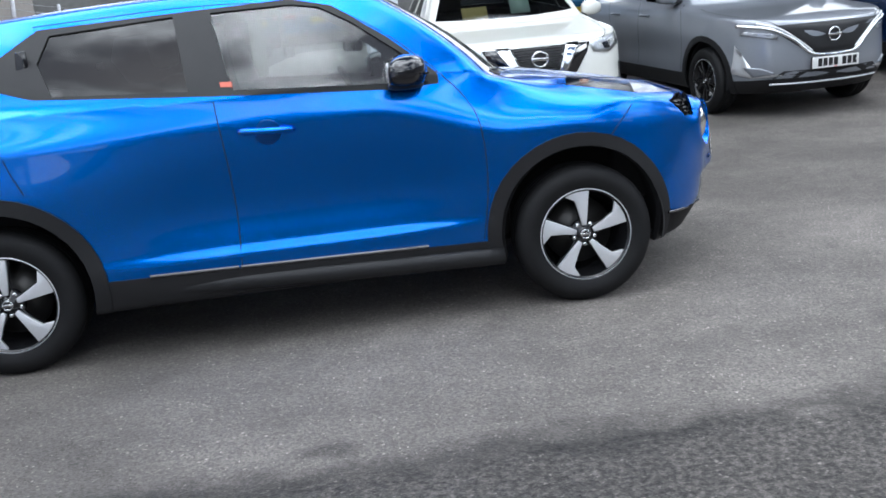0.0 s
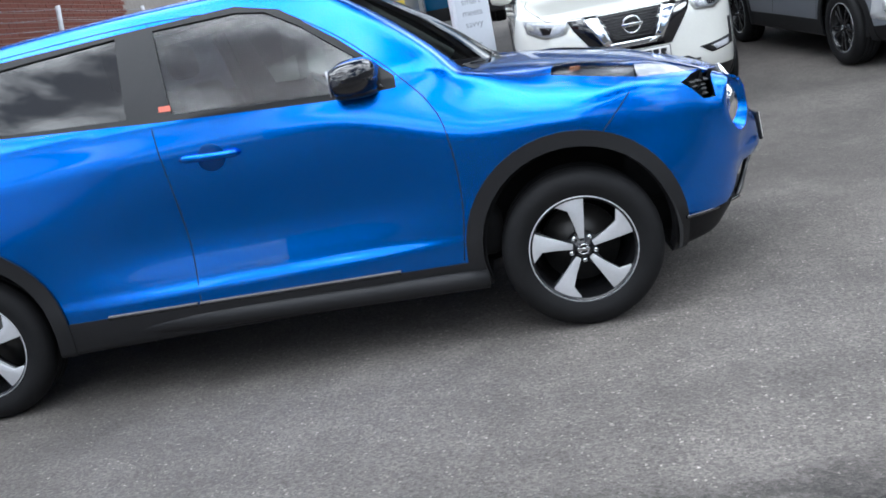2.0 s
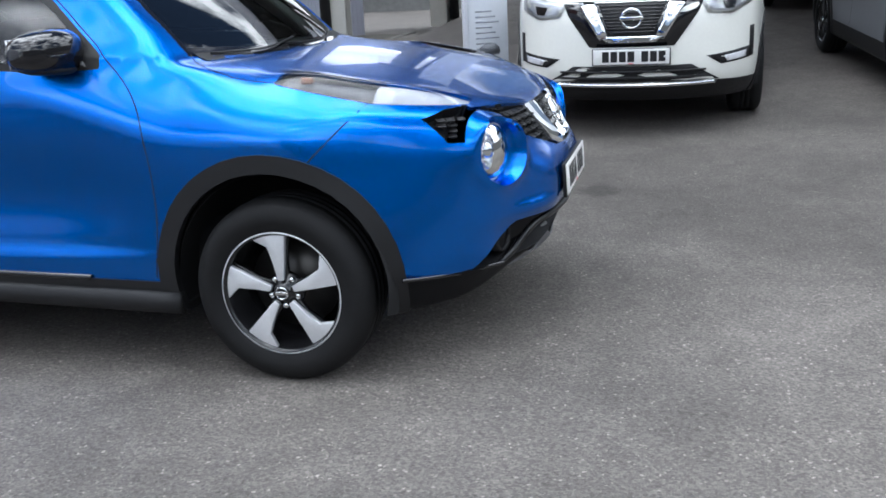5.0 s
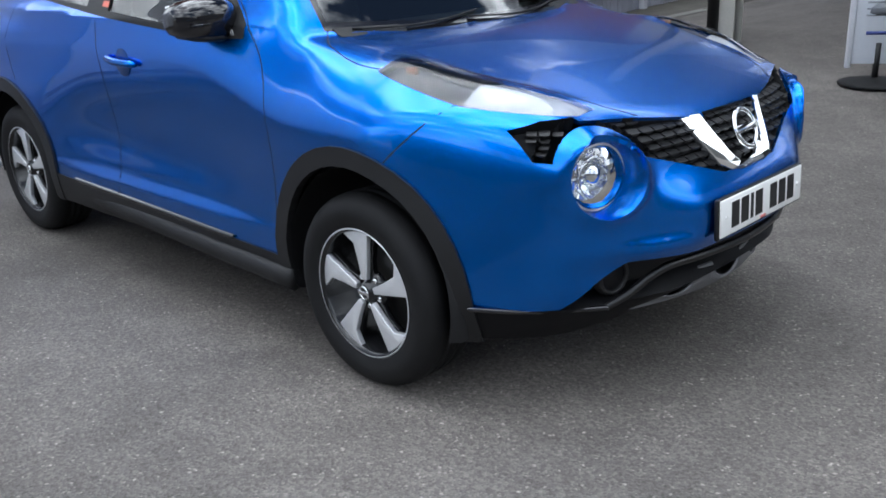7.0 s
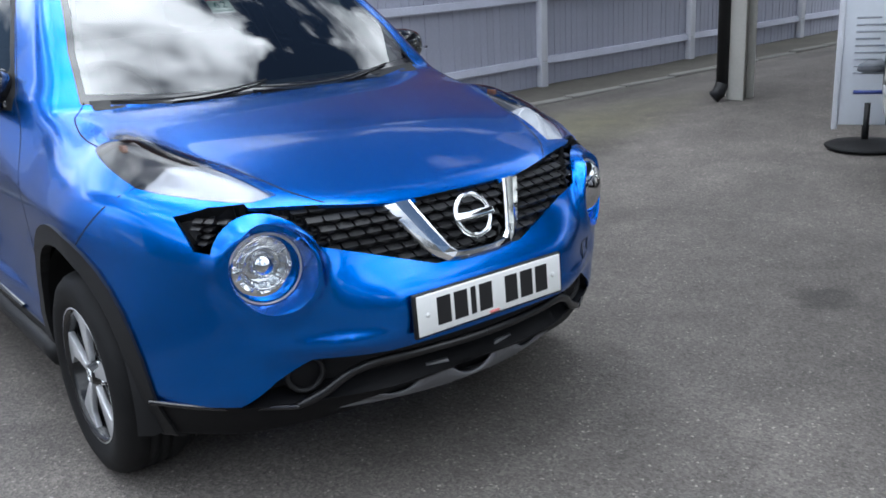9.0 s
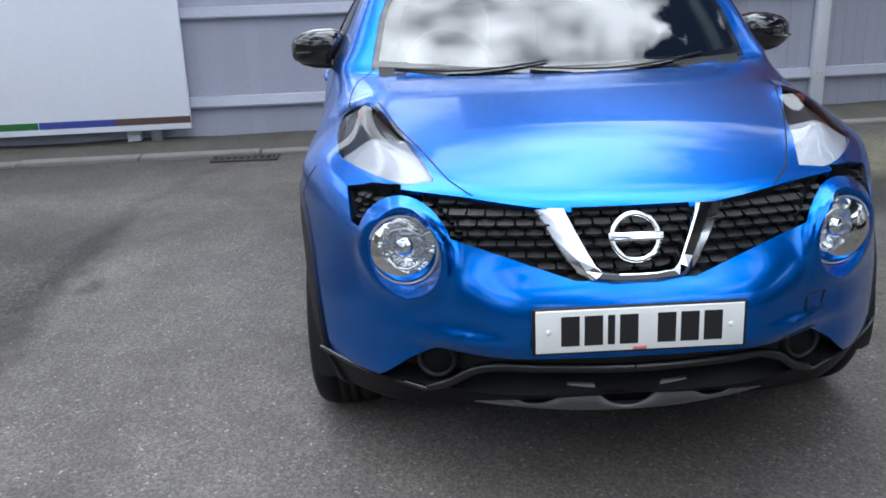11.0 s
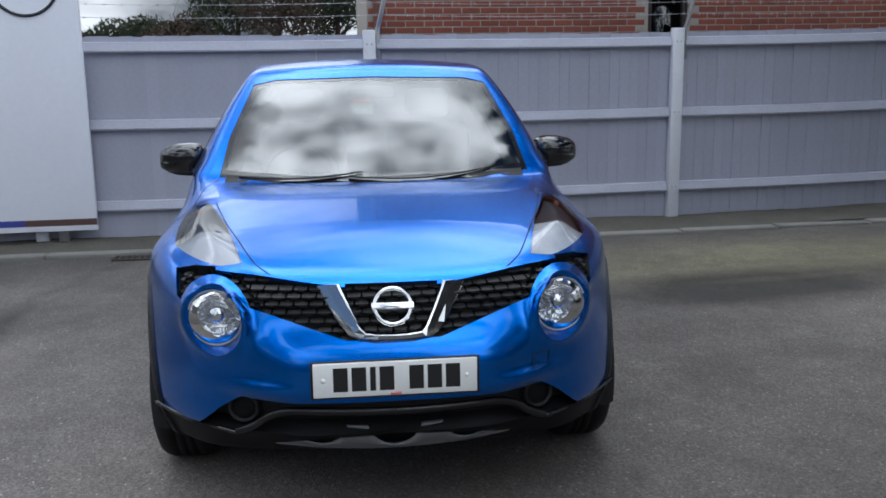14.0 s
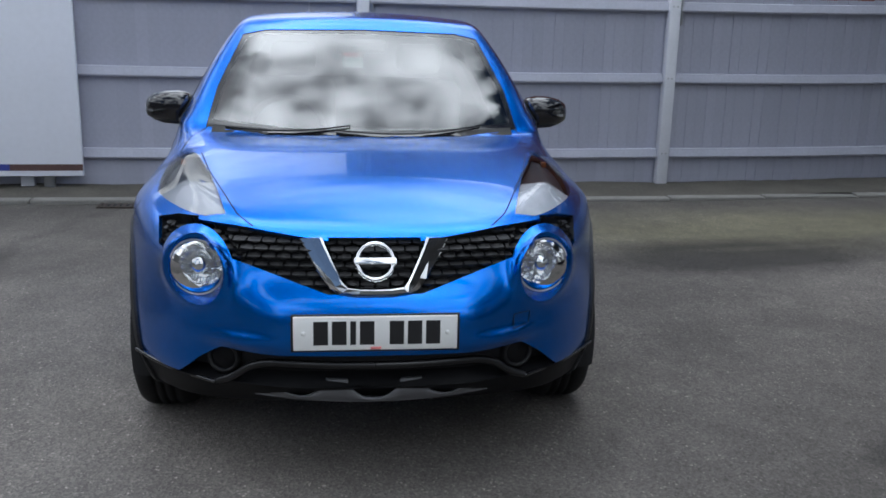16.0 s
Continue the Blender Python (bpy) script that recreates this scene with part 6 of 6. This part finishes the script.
def build_kerb():
    kerb = tagged(empty("kerb"), "low worn concrete kerb along the tarmac's edge", "kerb", kind="structure")
    rnd = random.Random(9)
    y = -9.0
    while y < 16:
        ln = 0.915
        bm = bmesh.new()
        box(bm, -0.065, 0.065, 0.004, ln - 0.006, -0.12, 0.035, 0.012)
        ob = part("kerb_stone", bm, CONCRETE, kerb)
        ob.matrix_local = Matrix.Translation((-4.17 - 0.035 * y, y, float(ground_z(-5, y)) + rnd.uniform(-0.008, 0.006))) @ Matrix.Rotation(0.035 + rnd.uniform(-0.006, 0.006), 4, "Z")
        y += ln
    bm = bmesh.new()
    ys = np.arange(-9, 16.2, 0.3)
    rows = []
    for y in ys:
        g = float(ground_z(-5, y))
        a, b = -4.235 - 0.035 * y, FENCE_X + FENCE_TILT * (y - 3.0) - 0.2
        rows.append([bm.verts.new((a + (b - a) * t, y, g + 0.022 + 0.02 * t + 0.012 * math.sin(3.1 * y + 5 * t) * math.sin(1.7 * y))) for t in (0, 0.25, 0.5, 0.75, 1.0)])
    for p, q in zip(rows, rows[1:]):
        for i in range(4):
            bm.faces.new((p[i], p[i + 1], q[i + 1], q[i]))
    bmesh.ops.recalc_face_normals(bm, faces=bm.faces)
    tagged(link("pavement", bm, STRIP), "mossy broken concrete strip between kerb and fence", "pavement", kind="structure")
    grate = empty("drain_grate", Matrix.Translation((-4.02, -1.78, 0.004)), label="rusty iron drain grate set beside the kerb", category="drain")
    iron = mat("rusty_iron", (0.055, 0.045, 0.038), 0.7, 0.5, 0.0, 0.4, 20.0, 0.4, 200.0)
    bm = bmesh.new()
    for x0, x1, y0, y1 in ((-0.16, 0.16, -0.25, -0.225), (-0.16, 0.16, 0.225, 0.25), (-0.16, -0.135, -0.225, 0.225), (0.135, 0.16, -0.225, 0.225)):
        box(bm, x0, x1, y0, y1, -0.03, 0.012, 0.003)
    part("grate_frame", bm, iron, grate)
    for k in range(9):
        bm = bmesh.new()
        box(bm, -0.135, 0.135, -0.20 + 0.05 * k - 0.012, -0.20 + 0.05 * k + 0.012, -0.03, 0.008, 0.003)
        part("grate_bar", bm, iron, grate)
    # flat near-black sheet between the bars, coloured for the shade of a pit
    bm = bmesh.new()
    box(bm, -0.135, 0.135, -0.225, 0.225, 0.0005, 0.002)
    part("grate_pit_shade", bm, DARK, grate)


def build_sign():
    sign = empty("sign_board", Matrix.Translation((-4.58, -2.30, 0.0)) @ Matrix.Rotation(radians(2.86), 4, "Z"), label="large white hoarding with a coloured strip along its foot", category="sign")
    white = mat("white_board_print", (0.85, 0.87, 0.95), 0.45, 0.0, 0.2, 0.03, 1.5)
    bm = bmesh.new()
    box(bm, -0.05, 0.0, -5.2, 0.0, 0.140, 3.05, 0.006)
    part("panel", bm, white, sign)
    cols = (("brown", (0.10, 0.055, 0.05)), ("blue", (0.045, 0.06, 0.30)), ("green", (0.02, 0.13, 0.03)), ("beige", (0.50, 0.44, 0.30)))
    y = 0.0
    for k in range(8):
        n, c = cols[k % 4]
        bm = bmesh.new()
        box(bm, 0.0005, 0.003, y - 0.60, y - (0.006 if k in (2, 6) else 0.0), 0.19, 0.245, 0)
        part("colour_band", bm, mat_cached("band_" + n, c, 0.5), sign, n + " band", False)
        y -= 0.60
    bm = bmesh.new()
    tube(bm, [(0.004, -0.42 + 0.27 * math.cos(t), 2.24 + 0.27 * math.sin(t)) for t in np.linspace(0, 2 * math.pi, 49)[:-1]], 0.014, 6, True)
    part("ring_emblem", bm, mat_cached("dark_print", (0.02, 0.022, 0.03), 0.5), sign, "thin dark ring emblem")
    for y in (-0.3, -2.4, -4.6):
        bm = bmesh.new()
        box(bm, -0.095, -0.052, y - 0.045, y + 0.045, 0.0, 2.9, 0.006)
        part("support_post", bm, GALV, sign)


def build_brick_house():
    house = empty("house", Matrix.Translation((-7.5, 0.0, 0.0)), label="red brick building behind the fence", category="building")
    bm = bmesh.new()
    for y0, y1, z0, z1 in ((0.2, 3.62, 0, 6), (4.13, 18, 0, 6), (3.62, 4.13, 0, 1.2), (3.62, 4.13, 2.45, 6)):
        box(bm, -0.25, -0.006, y0, y1, z0, z1)
    box(bm, -6, -0.25, 0.2, 0.45, 0, 6)
    part("wall", bm, MORTAR, house, smooth=False)
    bm = bmesh.new()
    prism(bm, [(-6.2, 5.9), (0.4, 5.9), (-2.9, 8.2)], 0.0, 18.2, "Y")
    part("roof", bm, mat("roof_tile", (0.12, 0.075, 0.06), 0.8, 0.0, 0.0, 0.3, 4.0), house)
    win = empty("window")
    win.parent = house
    dark = mat("dark_window_frame", (0.02, 0.015, 0.015), 0.4)
    for y0, y1, z0, z1 in ((3.62, 3.68, 1.2, 2.45), (4.07, 4.13, 1.2, 2.45), (3.68, 4.07, 2.38, 2.45), (3.68, 4.07, 1.2, 1.27)):
        bm = bmesh.new()
        box(bm, -0.16, -0.05, y0, y1, z0, z1, 0.006)
        part("frame", bm, dark, win)
    bm = bmesh.new()
    box(bm, -0.12, -0.11, 3.68, 4.07, 1.27, 2.38)
    part("pane", bm, PRIVACY, win)
    # near-black block behind the pane, coloured for the unlit room
    bm = bmesh.new()
    box(bm, -0.5, -0.3, 3.5, 4.3, 1.0, 2.6)
    part("room_shade_block", bm, DARK, win)
    bm = bmesh.new()
    tube(bm, [(0.06, 0.32, 0.0), (0.06, 0.32, 6.0)], 0.045, 12)
    part("drainpipe", bm, mat("red_brown_pipe", (0.20, 0.08, 0.06), 0.5), house)
    return house


def lay_bricks(house):
    """The courses that show above the fence, brick by brick."""
    bm = bmesh.new()
    box(bm, -0.05, 0.0, -0.106, 0.106, -0.031, 0.031, 0.004, None, 1)
    full = bpy.data.meshes.new("brick")
    bm.to_mesh(full)
    bm.free()
    full.materials.append(BRICK)
    rnd = random.Random(2)
    count, rest = 0, bmesh.new()
    for r in range(60):
        z = 1.70 + 0.075 * r
        y = 0.32 + (0.1125 if r % 2 else 0.0)
        while y < 14.0:
            if not (3.52 < y < 4.23 and z < 2.5):
                if r < 9 and y < 7.6 and count < 300:
                    ob = new("brick", full)
                    ob.parent = house
                    ob.matrix_local = Matrix.Translation((rnd.uniform(-0.002, 0.003), y, z)) @ Matrix.Rotation(rnd.uniform(-0.006, 0.006), 4, "X")
                    count += 1
                else:
                    m = Matrix.Translation((rnd.uniform(-0.002, 0.003), y, z))
                    vs = [rest.verts.new(m @ Vector(v)) for v in ((0, -0.1075, -0.0325), (0, 0.1075, -0.0325), (0, 0.1075, 0.0325), (0, -0.1075, 0.0325))]
                    bk = [rest.verts.new(v.co + Vector((-0.02, 0, 0))) for v in vs]
                    rest.faces.new(vs)
                    for i in range(4):
                        rest.faces.new((vs[i], bk[i], bk[(i + 1) % 4], vs[(i + 1) % 4]))
            y += 0.225
    tagged(part("brickwork", rest, BRICK, house, smooth=False), kind="stuff")


def leaf_crown(bm, centre, spread, count, size, rnd):
    for _ in range(count):
        while True:
            p = Vector((rnd.uniform(-1, 1), rnd.uniform(-1, 1), rnd.uniform(-1, 1)))
            if 0.25 < p.length < 1:
                break
        p = centre + Vector((p.x * spread[0], p.y * spread[1], p.z * spread[2]))
        m = Matrix.Translation(p) @ Euler((rnd.uniform(0, 6.3), rnd.uniform(0, 6.3), rnd.uniform(0, 6.3))).to_matrix().to_4x4()
        s = size * rnd.uniform(0.6, 1.4)
        bm.faces.new([bm.verts.new(m @ Vector(v)) for v in ((-s, 0, 0), (0, -0.45 * s, 0.1 * s), (s, 0, 0), (0, 0.45 * s, 0.1 * s))])


def build_trees():
    rnd = random.Random(12)
    bark = mat("bark", (0.06, 0.045, 0.035), 0.9, 0.0, 0.0, 0.3, 6.0)
    greens = [mat("evergreen_leaf", (0.030, 0.042, 0.018), 0.7, 0.0, 0.0, 0.4, 3.0), mat("bare_twig", (0.075, 0.055, 0.040), 0.9, 0.0, 0.0, 0.3, 3.0)]
    for k, (x, y, h, w) in enumerate(((-30, -12.0, 4.2, 3.0), (-34, -9.3, 3.0, 1.0), (-32, -7.6, 3.3, 1.5), (-30, -5.6, 3.4, 1.5), (-31, -3.8, 4.7, 1.7), (-29, -2.2, 4.9, 1.6), (-30, -0.2, 5.2, 1.8), (-33, -16, 5.0, 3.0))):
        tree = empty("tree", Matrix.Translation((x, y, 0)), label="tree with a thin ragged crown beyond the fence", category="tree", group="trees beyond the fence")
        bm = bmesh.new()
        tube(bm, [(0, 0, 0), (0.1, 0.05, h * 0.4), (0.0, 0.1, h * 0.8)], [0.16, 0.12, 0.05], 8)
        for j in range(16):
            a, z0 = rnd.uniform(0, 6.3), h * rnd.uniform(0.3, 0.75)
            e = Vector((math.cos(a) * w * rnd.uniform(0.5, 1.0), math.sin(a) * w * rnd.uniform(0.5, 1.0), z0 + h * rnd.uniform(0.12, 0.32)))
            b = Vector((0.05, 0.05, z0))
            tube(bm, [b, (b + e) / 2 + Vector((0, 0, 0.08)), e], [0.05, 0.03, 0.008], 5)
            for _ in range(5):
                q = b.lerp(e, rnd.uniform(0.4, 1.0))
                tube(bm, [q, q + Vector((rnd.uniform(-0.5, 0.5), rnd.uniform(-0.5, 0.5), rnd.uniform(0.1, 0.6)))], [0.014, 0.003], 4)
        part("trunk", bm, bark, tree)
        bm = bmesh.new()
        for _ in range(9):
            leaf_crown(bm, Vector((rnd.uniform(-0.6, 0.6) * w, rnd.uniform(-0.6, 0.6) * w, h * rnd.uniform(0.55, 0.9))), (w * 0.45, w * 0.45, h * 0.15), 420 if k % 3 else 620, 0.075, rnd)
        part("crown", bm, greens[k % 2 if k != 1 else 0], tree, smooth=False)


def build_banner():
    b = empty("display_stand", Matrix.Translation((-0.42, 4.50, 0.141)) @ Matrix.Rotation(radians(32), 4, "Z") @ Matrix.Diagonal((1.06, 1.06, 1.0, 1)), label="white printed display banner on a black weighted foot", category="banner")
    board = mat("banner_white", (0.66, 0.69, 0.74), 0.5, 0.0, 0.1, 0.03, 3.0)
    grey = mat_cached("grey_print", (0.30, 0.32, 0.36), 0.6)
    bm = bmesh.new()
    box(bm, -0.225, -0.19, -0.025, 0.025, 0.12, 2.35, 0.006)
    part("side_post", bm, WHITE_PAINT, b)
    bm = bmesh.new()
    box(bm, -0.19, 0.16, -0.012, 0.012, 0.15, 2.35, 0.004)
    part("panel", bm, board, b)
    words = ("where", "smart", "meets", "savvy")
    for k, w in enumerate(words):
        text_mesh("lettering", w, 0.085, grey, b, Matrix.Translation((-0.02, -0.0135, 1.36 - 0.105 * k)) @ Matrix.Rotation(radians(90), 4, "X"))
    for k in range(9):
        bm = bmesh.new()
        z = 0.86 - 0.045 * k
        box(bm, -0.12, 0.02 + 0.06 * ((k * 7) % 3) / 2, -0.0145, -0.0125, z - 0.006, z + 0.006)
        part("print_line", bm, grey, b)
    bm = bmesh.new()
    tube(bm, [(-0.10 + 0.03 * math.cos(t), -0.0135, 1.62 + 0.03 * math.sin(t)) for t in np.linspace(0, 6.28, 25)[:-1]], 0.003, 5, True)
    part("ring_emblem", bm, grey, b)
    # small printed car picture and a blue strip
    bm = bmesh.new()
    prism(bm, [(-0.10, 0.515), (-0.09, 0.555), (-0.03, 0.595), (0.04, 0.59), (0.08, 0.55), (0.085, 0.51), (0.03, 0.49), (-0.06, 0.495)], -0.0145, -0.0125, "Y")
    part("printed_car", bm, mat_cached("print_grey", (0.16, 0.17, 0.19), 0.6), b)
    bm = bmesh.new()
    box(bm, -0.11, 0.12, -0.0145, -0.0125, 0.36, 0.385)
    part("blue_strip", bm, mat_cached("print_blue", (0.05, 0.07, 0.25), 0.6), b)
    bm = bmesh.new()
    tube(bm, [(-0.02, 0.0, 0.0), (-0.02, 0.0, 0.30)], 0.022, 10)
    part("stem", bm, TRIM, b)
    bm = bmesh.new()
    lathe(bm, [(0.0, 0.055), (0.06, 0.05), (0.24, 0.022), (0.26, 0.012), (0.255, 0.0)], 40, "Z")
    part("foot", bm, RUBBER, b, "black round weighted foot")


def build_canopy_posts():
    cream = mat_cached("cream_post_paint", (0.45, 0.44, 0.40), 0.5, 0.0, 0.1, 0.08, 4.0)
    for x, y, w, px, py in ((-2.23, 5.66, 0.17, -0.125, -0.10), (-2.20, 12.6, 0.25, -0.22, -0.02), (-3.02, 12.6, 0.30, 0.24, 0.06)):
        g = float(ground_z(x, y))
        p = empty("canopy_post", Matrix.Translation((x, y, g)), label="pale grey steel canopy post with a dark rainwater pipe", category="post", group="canopy posts")
        h = w / 2
        bm = bmesh.new()
        for y0, y1 in ((-h, -h + 0.015), (h - 0.015, h)):
            box(bm, -h, h, y0, y1, 0, 4.39 - g, 0.003)
        box(bm, -0.012, 0.012, -h + 0.01, h - 0.01, 0, 4.39 - g, 0)
        part("steel_column", bm, cream, p)
        bm = bmesh.new()
        tube(bm, [(px, py, 0.12), (px, py, 4.38 - g)], 0.055 if w < 0.2 else 0.085, 14)
        part("rainwater_pipe", bm, TRIM, p)
        bm = bmesh.new()
        tube(bm, [(px, py, 0.14), (px - 0.01, py - 0.03, 0.06), (px - 0.04, py - 0.07, 0.02)], 0.062, 12)
        part("pipe_shoe", bm, TRIM, p)


def build_far_walls():
    """Plain walls added round and behind the walk: they close the yard and block low sky."""
    plain = mat("dull_rendered_wall", (0.14, 0.14, 0.135), 0.85, 0.0, 0.0, 0.25, 0.4, 0.3, 40.0)
    for name, x0, x1, y0, y1, h in (("added_wall_south", -5, 24, -17.3, -17.0, 4.6), ("added_wall_east", 24, 24.3, -17.3, 32, 6.0), ("added_wall_north", -14, 24.3, 32, 32.3, 5.0)):
        bm = bmesh.new()
        g = float(ground_z((x0 + x1) / 2, (y0 + y1) / 2))
        box(bm, x0, x1, y0, y1, -0.05, g + h, 0.02)
        tagged(link(name, bm, plain, smooth=False), "plain dull wall added to close the yard and block low sky", "wall", kind="structure")


build_far_walls()


def build_canopy():
    """The flat roof that the steel posts carry over the parked row."""
    roof = empty("canopy_roof", label="flat dark steel canopy roof over the parked row", category="canopy")
    steel = mat("canopy_steel", (0.10, 0.105, 0.11), 0.5, 0.2, 0.0, 0.15, 2.0)
    bm = bmesh.new()
    box(bm, -3.5, 10.0, 5.35, 13.4, 4.62, 4.80, 0.01)
    part("deck", bm, steel, roof)
    for y in (5.66, 9.2, 12.6):
        bm = bmesh.new()
        box(bm, -3.4, 9.9, y - 0.08, y + 0.08, 4.40, 4.618, 0.006)
        part("beam", bm, steel, roof)
    bm = bmesh.new()
    box(bm, -3.52, 10.02, 5.31, 5.348, 4.45, 4.95, 0.006)
    part("fascia", bm, WHITE_PAINT, roof, "pale fascia board")


build_canopy()
build_fence()
build_kerb()
build_sign()
house = build_brick_house()
build_trees()
build_banner()
build_canopy_posts()
lay_bricks(house)
